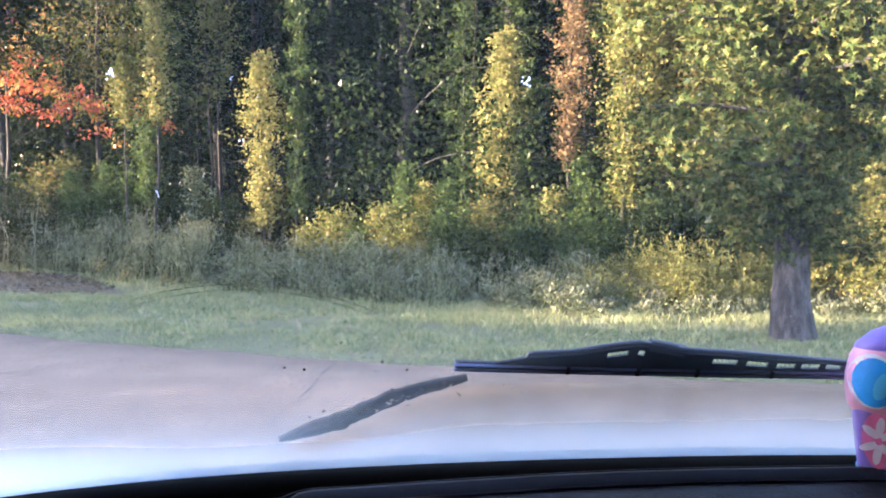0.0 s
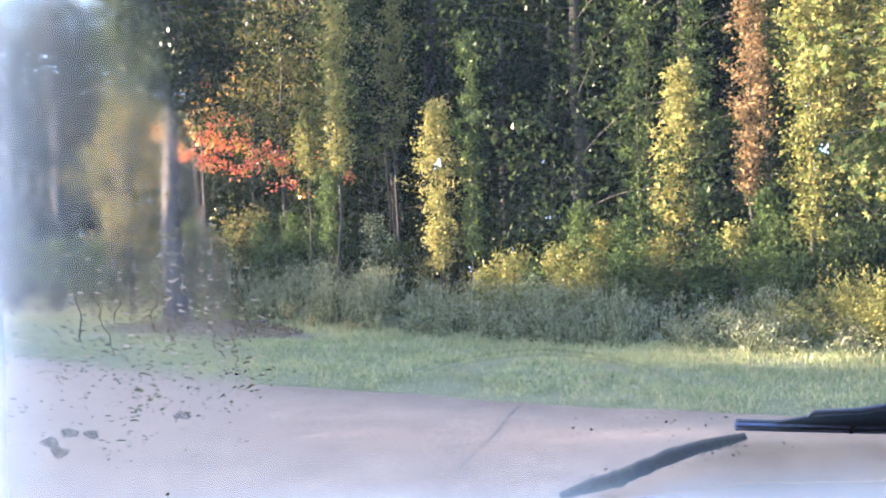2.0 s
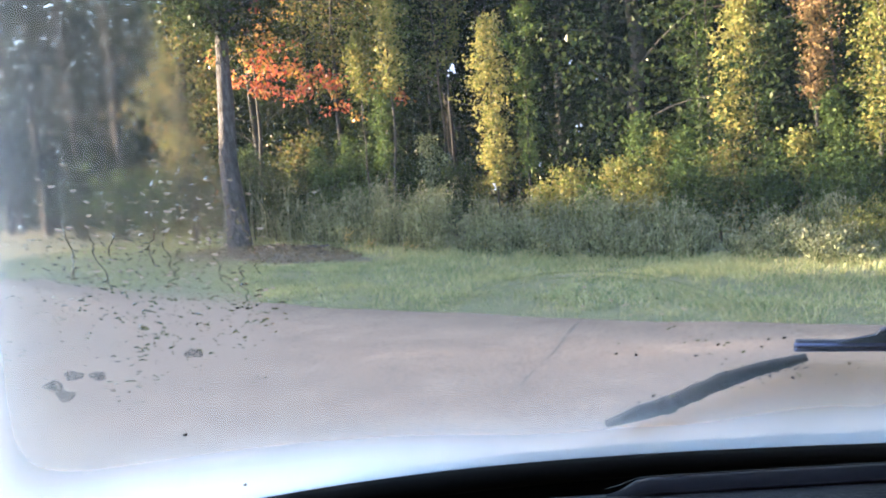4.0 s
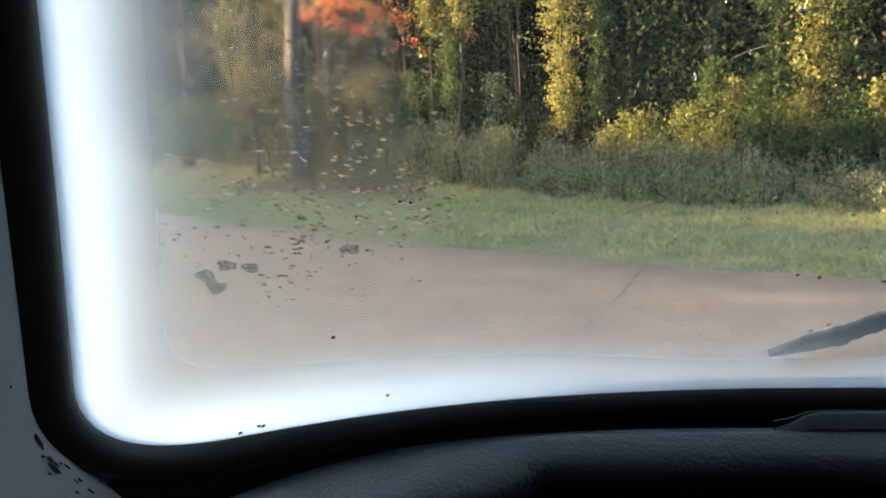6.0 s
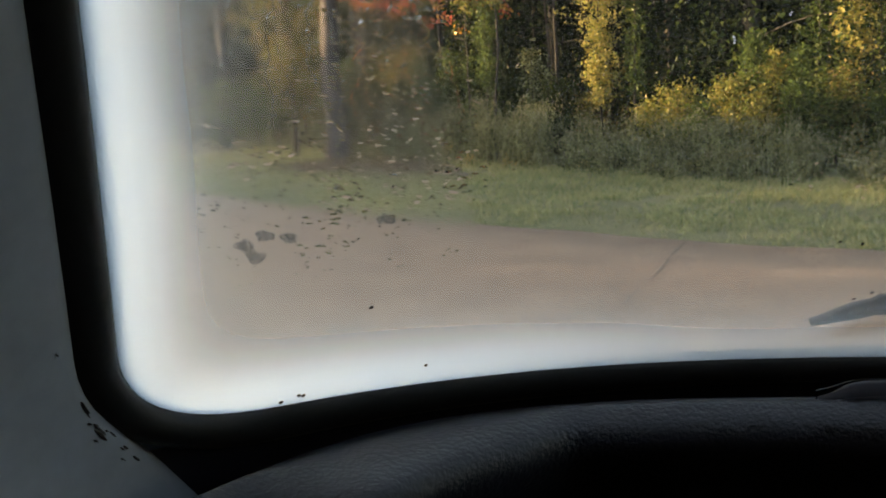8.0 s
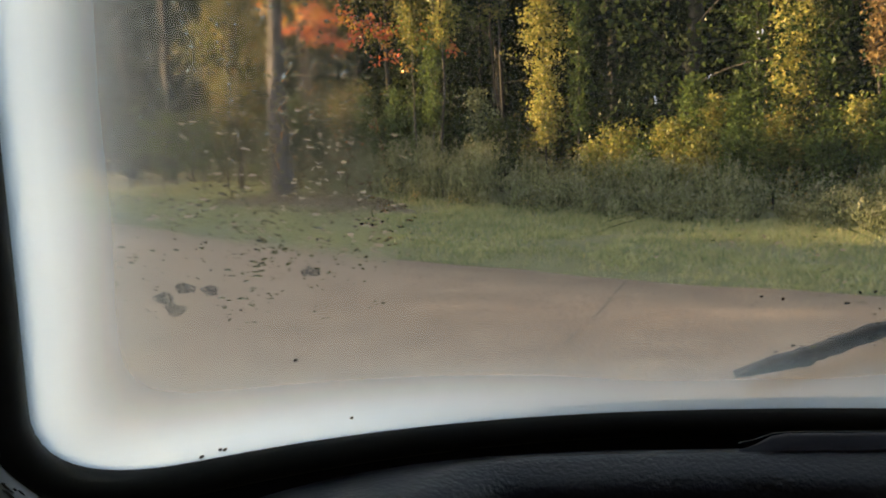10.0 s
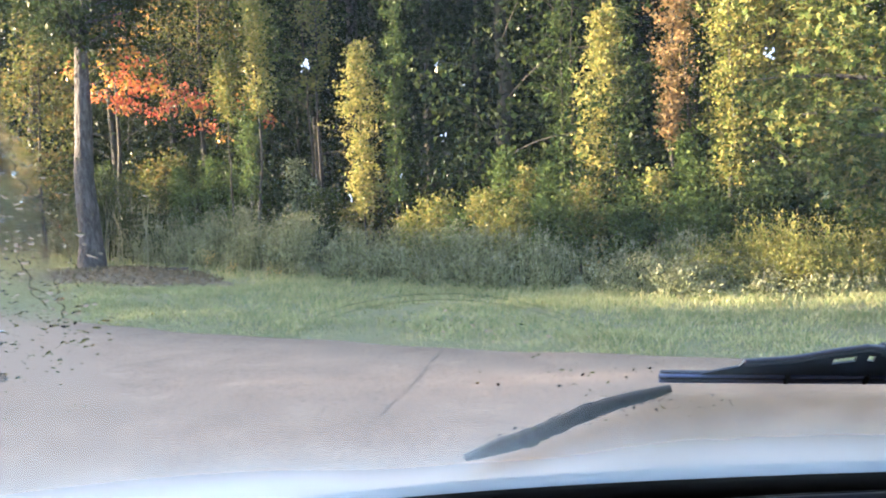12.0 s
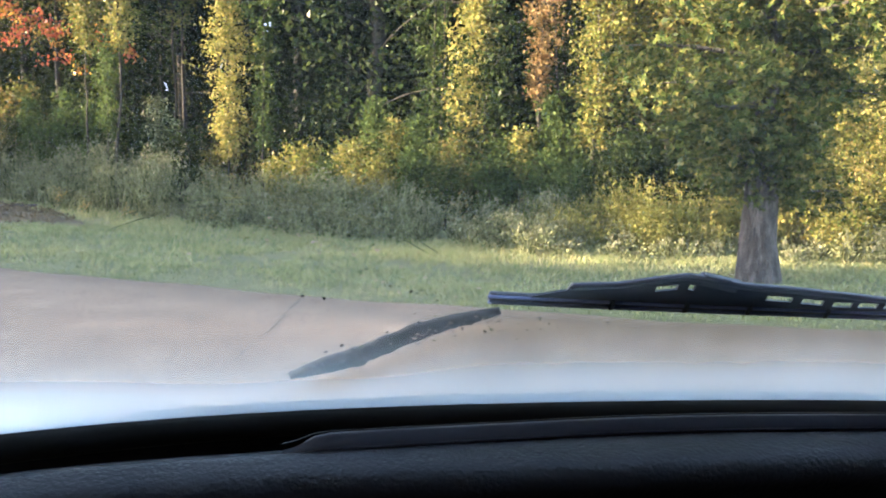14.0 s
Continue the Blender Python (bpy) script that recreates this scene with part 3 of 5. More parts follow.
def woods():
    g = "trees of the wood's edge"
    # dark trees that fill the depth of the wood, shade put into their leaves
    kinds = []
    for s, (h, sp, low, mat, kd, lf) in enumerate(((11.5, 2.3, 0.7, LEAF_DARK, "round", 0.17), (12.5, 2.0, 1.0, LEAF_DEEP_SHADE, "spire", 0.16),
                                                    (10.0, 2.2, 0.5, LEAF_DARK, "round", 0.16), (13.5, 2.1, 1.4, LEAF_DEEP_SHADE, "column", 0.17),
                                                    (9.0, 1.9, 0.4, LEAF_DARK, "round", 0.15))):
        t = make_tree("forest_tree", "tall forest tree with the wood's shade in its dark green", "tree", 100 + s, h, 0.13 + 0.015 * s, low, sp, mat, CHIP_LEAF, lf * 0.72, 50, 6, 38, kd, group="trees deep in the wood", puff=0.34)
        kinds.append(t)
    rng = np.random.default_rng(77)
    spots = []
    for row, (back, step) in enumerate(((6.55, 2.3), (9.33, 2.6), (13.33, 3.0))):
        x = -26.0
        while x < 17 + row * 2:
            xx = x + rng.normal() * 0.5
            spots.append((xx, float(weed_edge(max(min(xx, 12), -19)) + back + rng.normal() * 0.7), row))
            x += step
    for row in range(2):
        for k in range(9):
            spots.append((-11.5 - 2.6 * k - row * 1.2, 25.3 + 0.9 * k + row * 3.2 + float(rng.normal() * 0.4), row))
    for i, (x, y, row) in enumerate(spots):
        src = kinds[i] if i < 5 else kinds[int(rng.integers(0, 4 if rng.random() < 0.85 else 5))]
        m = pose(x, y, 0.0, 0, 0, float(rng.random() * 360)) @ Matrix.Scale(float(0.85 + 0.35 * rng.random()), 4)
        if i < 5:
            src.matrix_basis = m
        else:
            o = copy_thing(src, m)
            o.matrix_basis = m

    # dark pines behind the opening in the middle, shade put into their colour
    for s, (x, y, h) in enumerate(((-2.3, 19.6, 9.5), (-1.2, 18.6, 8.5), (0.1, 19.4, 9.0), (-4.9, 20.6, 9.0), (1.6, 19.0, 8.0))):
        put(make_tree("pine_tree", "conifer with shade put into its dark green", "tree", 200 + s, h, 0.11, 0.7, 1.35, LEAF_DEEP_SHADE, NEEDLE, 0.15, 50, 5, 42, "spire", group=g, puff=0.26, rise=0.1), x, y)
    # young trees with yellowing leaves that catch the sun: place, height, foot of the crown, its half width from foot to tip
    even = ((0, 0.5), (0.12, 0.9), (0.3, 0.75), (0.5, 1.0), (0.7, 0.7), (0.85, 0.8), (1, 0.2))
    for s, (x, y, h, low, sp, form, mat, n, lean) in enumerate((
            (-3.38, 18.1, 4.3, 1.0, 0.56, ((0, 0.2), (0.12, 0.35), (0.28, 0.55), (0.42, 0.9), (0.55, 1.0), (0.7, 0.8), (0.85, 0.55), (1, 0.1)), LEAF_GOLD, 62, -0.015),
            (0.80, 15.6, 4.25, 1.55, 0.46, ((0, 0.5), (0.1, 0.85), (0.3, 0.8), (0.45, 1.0), (0.65, 0.75), (0.82, 0.4), (1, 0.12)), LEAF_GOLD, 64, 0.06),
            (-5.5, 18.3, 7.4, 3.0, 0.36, even, LEAF_GOLD, 62, 0.0), (-6.1, 18.5, 4.3, 3.0, 0.34, even, LEAF_LIME, 26, 0.0), (-5.75, 18.4, 3.2, 1.4, 0.25, even, LEAF_GREEN, 20, 0.0),
            (-2.78, 18.0, 5.6, 1.2, 0.42, ((0, 0.2), (0.16, 0.25), (0.3, 0.5), (0.5, 0.9), (0.8, 0.8), (1, 0.2)), LEAF_GREEN, 46, 0.0), (-4.6, 19.4, 7.6, 3.5, 0.70, even, LEAF_LIME, 44, 0.0), (2.0, 14.9, 6.6, 2.1, 0.36, ((0, 0.12), (0.12, 0.3), (0.2, 0.8), (0.38, 1.0), (0.6, 0.7), (1, 0.4)), LEAF_RUST, 54, 0.0),
            (0.3, 18.6, 6.2, 2.8, 0.28, even, LEAF_DARK, 26, 0.0), (-0.9, 18.4, 5.5, 1.2, 0.6, even, LEAF_DEEP_SHADE, 50, 0.0), (1.4, 18.6, 5.2, 1.0, 0.6, even, LEAF_DARK, 40, 0.0), (2.13, 14.7, 2.15, 0.6, 0.20, even, LEAF_GREEN, 22, 0.0),
            (1.66, 14.7, 1.65, 1.0, 0.09, even, LEAF_GOLD, 9, 0.0), (-0.62, 15.6, 2.05, 0.7, 0.15, even, LEAF_GREEN, 18, 0.0), (0.08, 15.5, 1.85, 0.6, 0.17, even, LEAF_GREEN, 18, 0.0), (-6.7, 19.0, 2.2, 0.7, 0.16, even, LEAF_GREEN, 18, 0.0), (-6.2, 18.8, 2.0, 0.7, 0.20, even, LEAF_GREEN, 18, 0.0),
            (-4.9, 18.7, 2.15, 0.8, 0.26, even, LEAF_WEED, 24, 0.0), (-7.6, 19.4, 2.1, 0.7, 0.22, even, LEAF_GREEN, 18, 0.0), (-5.3, 20.7, 8.0, 2.8, 1.3, even, LEAF_GREEN, 60, 0.0), (-6.6, 21.6, 8.6, 2.5, 1.4, even, LEAF_GREEN, 60, 0.0),
            (0.35, 16.9, 6.4, 1.5, 0.42, even, LEAF_GREEN, 44, 0.0), (1.35, 16.6, 6.0, 1.3, 0.40, even, LEAF_GREEN, 44, 0.0), (2.35, 15.9, 5.6, 1.2, 0.4, even, LEAF_DARK, 40, 0.0))):
        lab = "slender young tree with rust-brown autumn leaves" if mat is LEAF_RUST else ("slender young tree with yellowing leaves in low sun" if mat is LEAF_GOLD else "slender young tree with green leaves")
        put(make_tree("young_tree", lab, "tree", 300 + s, h, 0.014 + 0.003 * h, low, sp, mat, OVAL, 0.068, n, 4, 24, form, bark=BARK_DARK, group=g, puff=0.075 + 0.05 * min(1, sp), rise=0.6, jag=(0.35, 0.9), lumps=(0.5, 0.7), inner=0.1, lean=(lean, 0)), x, y)
    # lit green-gold saplings behind the big tree
    for s, (x, y, h, low, sp, mat, n) in enumerate(((2.75, 14.3, 5.8, 1.4, 0.36, LEAF_LIME, 60), (3.3, 14.5, 5.8, 1.8, 0.40, LEAF_LIME, 56), (3.78, 14.0, 4.9, 1.9, 0.50, LEAF_OLIVE, 56), (4.4, 14.6, 6.2, 1.8, 0.60, LEAF_OLIVE, 60), (2.7, 16.0, 6.0, 1.2, 0.7, LEAF_DARK, 50),
                                                    (5.3, 14.4, 5.8, 0.8, 0.85, LEAF_LIME, 60), (6.8, 14.2, 5.0, 0.6, 1.0, LEAF_GOLD, 60), (4.5, 13.2, 2.6, 0.5, 0.6, LEAF_GREEN, 40), (3.1, 13.4, 1.5, 0.25, 0.45, LEAF_DARK, 34), (3.9, 13.2, 1.6, 0.25, 0.5, LEAF_DARK, 34), (5.9, 13.0, 2.6, 0.3, 0.6, LEAF_GOLD, 46))):
        put(make_tree("sapling", "leafy sapling with green and yellow leaves", "tree", 340 + s, h, 0.05, low, sp, mat, OVAL, 0.066, n, 5, 27, even, group=g, puff=0.13, rise=0.5, jag=(0.4, 0.9), lumps=(0.5, 0.7), inner=0.1), x, y)
    # red and orange maple with low drooping limbs, an olive tree above it
    maple()
    put(make_tree("olive_tree", "tree with olive green and orange-tipped leaves", "tree", 362, 8.0, 0.08, 3.3, 1.8, LEAF_OLIVE, OVAL, 0.095, 46, 5, 30, "round", group=g, puff=0.22), -7.9, 21.7)
    put(make_tree("rust_tree", "tree with orange leaves behind a trunk", "tree", 363, 7.5, 0.07, 4.2, 1.1, LEAF_AMBER, OVAL, 0.09, 22, 4, 16, "round", group=g, puff=0.2), -10.2, 22.4)
    put(make_tree("young_tree", "leafy young tree with yellow-green leaves in low sun", "tree", 364, 5.6, 0.06, 0.9, 1.0, LEAF_OLIVE, DIAMOND, 0.09, 40, 5, 38, "round", group=g, puff=0.2), -11.5, 21.0)

    # bushes behind the weeds; the LEAF_DARK ones carry shade in their colour
    rng = np.random.default_rng(9)
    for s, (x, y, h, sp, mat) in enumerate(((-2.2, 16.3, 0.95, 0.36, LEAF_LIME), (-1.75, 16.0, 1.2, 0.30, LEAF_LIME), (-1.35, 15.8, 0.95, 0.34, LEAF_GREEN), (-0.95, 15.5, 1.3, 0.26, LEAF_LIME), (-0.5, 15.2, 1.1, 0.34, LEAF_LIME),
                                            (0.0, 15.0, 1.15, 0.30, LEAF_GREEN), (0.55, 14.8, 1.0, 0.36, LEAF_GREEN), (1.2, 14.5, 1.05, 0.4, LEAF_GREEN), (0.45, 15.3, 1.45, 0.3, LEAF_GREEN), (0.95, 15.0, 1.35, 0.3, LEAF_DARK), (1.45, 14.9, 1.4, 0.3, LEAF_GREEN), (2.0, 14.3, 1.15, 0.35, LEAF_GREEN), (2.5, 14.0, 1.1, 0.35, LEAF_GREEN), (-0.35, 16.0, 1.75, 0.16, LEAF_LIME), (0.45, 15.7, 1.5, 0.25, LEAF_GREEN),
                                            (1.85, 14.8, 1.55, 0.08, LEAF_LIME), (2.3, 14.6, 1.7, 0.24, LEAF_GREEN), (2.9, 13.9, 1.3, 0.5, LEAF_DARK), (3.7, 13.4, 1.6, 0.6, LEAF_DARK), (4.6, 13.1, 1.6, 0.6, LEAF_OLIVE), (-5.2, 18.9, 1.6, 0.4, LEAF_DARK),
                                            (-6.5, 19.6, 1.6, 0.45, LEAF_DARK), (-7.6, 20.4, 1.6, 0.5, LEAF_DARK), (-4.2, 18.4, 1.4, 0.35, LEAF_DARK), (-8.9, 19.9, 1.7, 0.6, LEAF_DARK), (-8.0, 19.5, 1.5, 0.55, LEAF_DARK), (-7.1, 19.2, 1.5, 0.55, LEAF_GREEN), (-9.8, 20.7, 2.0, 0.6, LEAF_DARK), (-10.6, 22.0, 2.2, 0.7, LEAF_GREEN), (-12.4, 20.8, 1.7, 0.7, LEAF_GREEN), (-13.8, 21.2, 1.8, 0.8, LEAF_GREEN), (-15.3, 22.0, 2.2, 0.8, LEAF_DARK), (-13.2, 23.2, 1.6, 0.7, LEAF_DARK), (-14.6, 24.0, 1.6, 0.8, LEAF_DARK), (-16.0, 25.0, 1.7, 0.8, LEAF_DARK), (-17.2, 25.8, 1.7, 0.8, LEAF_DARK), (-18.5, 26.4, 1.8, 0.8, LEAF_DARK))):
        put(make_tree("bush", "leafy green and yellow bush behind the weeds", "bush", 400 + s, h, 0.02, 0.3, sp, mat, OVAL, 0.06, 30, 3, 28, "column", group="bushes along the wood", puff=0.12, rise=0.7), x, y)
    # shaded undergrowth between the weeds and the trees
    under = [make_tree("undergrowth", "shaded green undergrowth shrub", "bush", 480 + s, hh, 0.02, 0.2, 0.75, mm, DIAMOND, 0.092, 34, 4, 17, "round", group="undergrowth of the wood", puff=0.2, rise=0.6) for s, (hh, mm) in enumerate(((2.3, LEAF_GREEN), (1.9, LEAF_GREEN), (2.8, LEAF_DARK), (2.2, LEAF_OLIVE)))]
    i = 0
    for row, back in enumerate((3.2, 4.6)):
        x = -14.0
        while x < 9:
            m = pose(x, float(weed_edge(x)) + back + float(rng.normal()) * 0.4, 0, 0, 0, float(rng.random()) * 360) @ Matrix.Scale((0.36 if -6 < x < 2.5 and row == 0 else 0.72) + 0.36 * float(rng.random()), 4)
            o = under[i] if i < 4 else copy_thing(under[int(rng.integers(0, 4))], m)
            o.matrix_basis = m
            i += 1
            x += 1.2 + 0.5 * float(rng.random())
    # bare stems inside the wood
    for s, (x, y, h, r) in enumerate(((-4.8, 19.7, 6, 0.03), (0.52, 16.8, 5.2, 0.022), (2.45, 15.6, 6, 0.025), (2.75, 17.2, 6, 0.03), (3.4, 16.6, 6, 0.04))):
        r2 = np.random.default_rng(500 + s)
        p = np.stack([np.cumsum(r2.normal(size=12)) * 0.03, np.cumsum(r2.normal(size=12)) * 0.03, np.linspace(0, h, 12)], -1)
        st = tagged(new("bare_stem"), "thin bare tree stem inside the wood", "tree", "bare stems")
        hang("trunk", quick_mesh("trunk", *tube_arrays(p, np.linspace(r, r * 0.4, 12), 7)), BARK_PALE, st, smooth=True)
        for b in range(4):
            z = h * (0.4 + 0.14 * b)
            a = r2.random() * 6.3
            q = np.array([(np.interp(z, p[:, 2], p[:, 0]), np.interp(z, p[:, 2], p[:, 1]), z)]) + np.linspace(0, 1, 4)[:, None] * np.array([(math.cos(a) * 0.6, math.sin(a) * 0.6, 0.5)])
            hang("branch", quick_mesh("branch", *tube_arrays(q, np.linspace(r * 0.4, 0.003, 4), 4)), BARK_PALE, st)
        put(st, x, y)

    # tall pale reed stalks
    rng = np.random.default_rng(33)
    pts = [(-9.2 + rng.normal() * 0.35, 20.6 + rng.normal() * 0.2, 1.25 + 0.4 * rng.random()) for _ in range(44)] + [(-6.9 + rng.normal() * 1.6, 19.6 + rng.normal() * 0.3, 1.1 + 0.4 * rng.random()) for _ in range(60)]
    arr = [tube_arrays(np.array([(x, y, 0), (x + rng.normal() * 0.05, y, h * 0.6), (x + rng.normal() * 0.12, y, h)]), [0.006, 0.009, 0.004], 4) for x, y, h in pts]
    tagged(hang("reeds", quick_mesh("reeds", *joined(arr)), REED), "tall pale dry reed stalks above the weeds", "reeds", kind="stuff")


woods()

def far_wood():
    """The depth of the wood: dark leaves in uneven heaps far behind the first trees."""
    rng = np.random.default_rng(55)
    n = 4400
    x = -46 + 76 * rng.random(n)
    y = weed_edge(np.clip(x, -30, 12)) + 17 + 6 * rng.random(n)
    z = 13.5 * rng.random(n) ** 0.8
    at = np.stack([x, y, z], -1)[:, None] + rng.normal(size=(n, 34, 3)) * np.array([0.9, 0.7, 0.8])
    low = np.stack([-34 + 24 * rng.random(300), np.zeros(300), 2.6 * rng.random(300)], -1)
    low[:, 1] = weed_edge(low[:, 0]) + 5.5 + 1.5 * rng.random(300)
    at = np.concatenate([at.reshape(-1, 3), (low[:, None] + rng.normal(size=(300, 30, 3)) * np.array([0.6, 0.5, 0.4])).reshape(-1, 3)])
    at[:, 2] = np.abs(at[:, 2])
    # Shade between the far trees is put into the leaf colour.
    ob = hang("far_wood", leaf_mesh("far_wood", at, 0.45 + 0.5 * rng.random(len(at)), rng, CHIP_LEAF), LEAF_DEEP_SHADE)
    tagged(ob, "depth of the wood behind the trees, shade in its dark green", "woods", kind="stuff")


far_wood()

# the two trees on the verge
left_tree = put(make_tree("verge_tree", "mature tree with grey bark and dark green crown", "tree", 611, 9.5, 0.25, 4.5, 1.65, LEAF_DARK, DIAMOND, 0.12, 70, 6, 56, "round", bark=BARK, lean=(-0.02, 0), puff=0.3, limb_parts=True, group="trees on the verge"), -9.35, 18.9)
right_tree = put(make_tree("verge_tree", "broad sweetgum with star-shaped green leaves, grey trunk", "tree", 622, 7.5, 0.195, 0.95, 1.45, LEAF_MAPLE, STAR, 0.11, 84, 7, 52, "round", bark=BARK, puff=0.15, rise=0.1, jag=(0.35, 0.9), lumps=(0.35, 0.9), inner=0.06, limb_parts=True, group="trees on the verge"), 3.56, 9.58)


def mulch_bed():
    """Low mound of dark mulch and fallen leaves round the left tree."""
    rng = np.random.default_rng(40)
    n, m = 40, 9
    a = np.linspace(0, 2 * np.pi, n, endpoint=False)
    v, f = [(0, 0, 0.10)], []
    for j in range(1, m):
        q = j / (m - 1)
        for i in range(n):
            w = 1 + 0.16 * math.sin(3 * a[i] + 1) + 0.1 * math.sin(7 * a[i])
            v.append((3.1 * q * w * math.cos(a[i]), (1.45 - 0.55 * math.cos(a[i])) * q * w * math.sin(a[i]), 0.10 * (1 - q ** 2) - 0.02 * q + 0.012 * rng.normal() * (q < 0.99)))
    tri_f = [(0, 1 + i, 1 + (i + 1) % n) for i in range(n)]
    for j in range(m - 2):
        for i in range(n):
            p, q = 1 + j * n + i, 1 + j * n + (i + 1) % n
            tri_f += [(p, p + n, q + n), (p, q + n, q)]
    ob = hang("mulch_bed", quick_mesh("mulch_bed", v, tri_f), MULCH, None, smooth=True)
    ob.matrix_basis = pose(-7.7, 16.7, 0.04, 0, 0, -38)
    tagged(ob, "dark brown mulch bed round the tree's foot", "mulch", kind="structure")
    k = 3600
    r, t = np.sqrt(rng.random(k)), rng.random(k) * 6.283
    at = np.stack([3.0 * r * np.cos(t), (1.4 - 0.55 * np.cos(t)) * r * np.sin(t), 0.10 * (1 - r ** 2) + 0.01 + 0.03 * rng.random(k)], -1)
    lm = leaf_mesh("leaf_litter", at, 0.03 + 0.035 * rng.random(k), rng, DIAMOND, None, 0.0)
    lo = hang("leaf_litter", lm, leaf_material("leaf_litter", tri((0.095, 0.078, 0.052), (0.06, 0.05, 0.036), (0.15, 0.12, 0.08), (0.045, 0.038, 0.03)), 0.1), None)
    lo.matrix_basis = pose(-7.7, 16.7, 0.04, 0, 0, -38)
    tagged(lo, "brown fallen leaves strewn over the mulch", "leaf litter", kind="stuff")


mulch_bed()


def wildflower(seed, x, y, h):
    """A yellow-headed weed at the foot of the belt: stem, a few leaves, a loose head."""
    rng = np.random.default_rng(seed)
    plant = tagged(new("wildflower"), "small yellow-headed wildflower at the weeds' foot", "wildflower", "wildflowers at the weeds' foot")
    for k in range(3):
        a = rng.random() * 6.28
        tip = np.array([math.cos(a) * 0.08 * k, math.sin(a) * 0.08 * k, h * (1 - 0.14 * k)])
        stem = np.array([(0, 0, 0), tip * np.array([0.35, 0.35, 0.5]), tip])
        hang("stem", quick_mesh("stem", *tube_arrays(stem, [0.005, 0.004, 0.002], 5)), LEAF_GREEN, plant)
        at = tip + rng.normal(size=(22, 3)) * np.array([0.035, 0.035, 0.045])
        tagged(hang("flower_head", leaf_mesh("flower_head", at, 0.03 + 0.02 * rng.random(22), rng, OVAL), LEAF_STRAW, plant, "yellow flower head"), kind="stuff")
    at = np.stack([rng.normal(size=26) * 0.05, rng.normal(size=26) * 0.05, h * (0.1 + 0.7 * rng.random(26))], -1)
    tagged(hang("leaves", leaf_mesh("leaves", at, 0.06 + 0.03 * rng.random(26), rng, NEEDLE), LEAF_WEED, plant), kind="stuff")
    put(plant, x, y, float(rise_at(np.array(x), np.array(y))))


for i, (wx, wy, wh) in enumerate(((-5.5, 16.55, 0.22), (-6.4, 17.25, 0.42), (-6.15, 17.2, 0.36), (-1.95, 14.1, 0.20), (-4.7, 16.0, 0.18), (-3.1, 15.0, 0.16))):
    wildflower(800 + i, wx, wy, wh)


def fallen_branch():
    """A short dark branch lying at the edge of the mulch."""
    b = tagged(new("fallen_branch"), "dark fallen branch lying in the grass by the mulch", "branch")
    path = np.array([(0, 0, 0.05), (0.25, 0.08, 0.06), (0.5, 0.2, 0.07), (0.75, 0.28, 0.08), (0.95, 0.36, 0.11)])
    hang("stem", quick_mesh("stem", *tube_arrays(path, [0.045, 0.05, 0.042, 0.034, 0.015], 8)), BARK, b, smooth=True)
    twig = np.array([(0.5, 0.2, 0.08), (0.62, 0.33, 0.12), (0.7, 0.45, 0.13)])
    hang("twig", quick_mesh("twig", *tube_arrays(twig, [0.014, 0.010, 0.004], 6)), BARK, b, smooth=True)
    put(b, -7.65, 17.05, 0.03)


fallen_branch()


# unseen trees added beside the drive to cast shade over the verge
def shade_trees():
    src = make_tree("shade_caster_tree", "unseen dense tree added to shade the drive and verge", "tree", 700, 9.0, 0.2, 0.8, 2.5, LEAF_DARK, CHIP_LEAF, 0.40, 60, 6, 12, "round", group="trees beside the drive", puff=0.45)
    spots = [(-22.0, 4.0, 0.7), (-15.0, 7.4, 0.53), (-22.0, 5.5, 0.74), (-22.0, 6.5, 0.74), (-22.0, 7.7, 0.50), (-24.0, 2.7, 0.72), (-22.0, 1.4, 0.7), (-22.0, 8.6, 0.46), (-22.0, 10.25, 0.54), (-22.0, 10.7, 0.62), (-22.0, 11.7, 0.58), (-22.0, 12.7, 0.51), (-22.0, 14.2, 0.48), (-22.0, 15.9, 0.48), (-22.0, 17.1, 0.5), (-22.4, 19.0, 0.42), (-22.8, 21.0, 0.40), (-22.0, -1.2, 0.7), (-22.0, -4.0, 0.7), (-22.0, -7.0, 0.7), (-24.0, 0.1, 0.72), (-24.0, -2.6, 0.72), (-27.0, 23.3, 0.5), (-27.0, 25.3, 0.5), (-27.0, 27.3, 0.5)]
    for i, (x, y, s) in enumerate(spots):
        m = pose(x, y, 0, 0, 0, i * 77.0) @ Matrix.Scale(s, 4)
        o = src if i == 0 else copy_thing(src, m)
        o.matrix_basis = m


shade_trees()

# ---- the vehicle ----
CAR = tagged(new("van"), "old black and grey van cab standing on the drive", "van")
CAR.matrix_basis = pose(0.1424, 0.8706, 0.0, 0, 0, 12.543)
GZ, SLOPE, WIDE, IN, ROUND = 1.1681, radians(53.02), 0.7351, 0.2098, 0.0577


def glass_at(u, s, h=0.0):
    """A place on the windscreen: u across, s up along its slope, h out of the cab."""
    u, s = np.asarray(u, float), np.asarray(s, float)

    def base(u, s):
        return np.stack([u + 0 * s, -0.1402 * u ** 2 - 0.5024 * u ** 4 - s * math.cos(SLOPE), GZ + s * math.sin(SLOPE) - 0.0014 * u ** 2 - 0.0335 * u + 0.4595 * s * u ** 2], -1)

    p = base(u, s)
    if np.any(np.asarray(h) != 0):
        e = 1e-4
        n = np.cross(base(u + e, s) - p, base(u, s + e) - p)
        n /= np.linalg.norm(n, axis=-1, keepdims=True)
        n *= np.where(n[..., 1:2] > 0, 1, -1)
        p = p + n * np.asarray(h)[..., None]
    return p


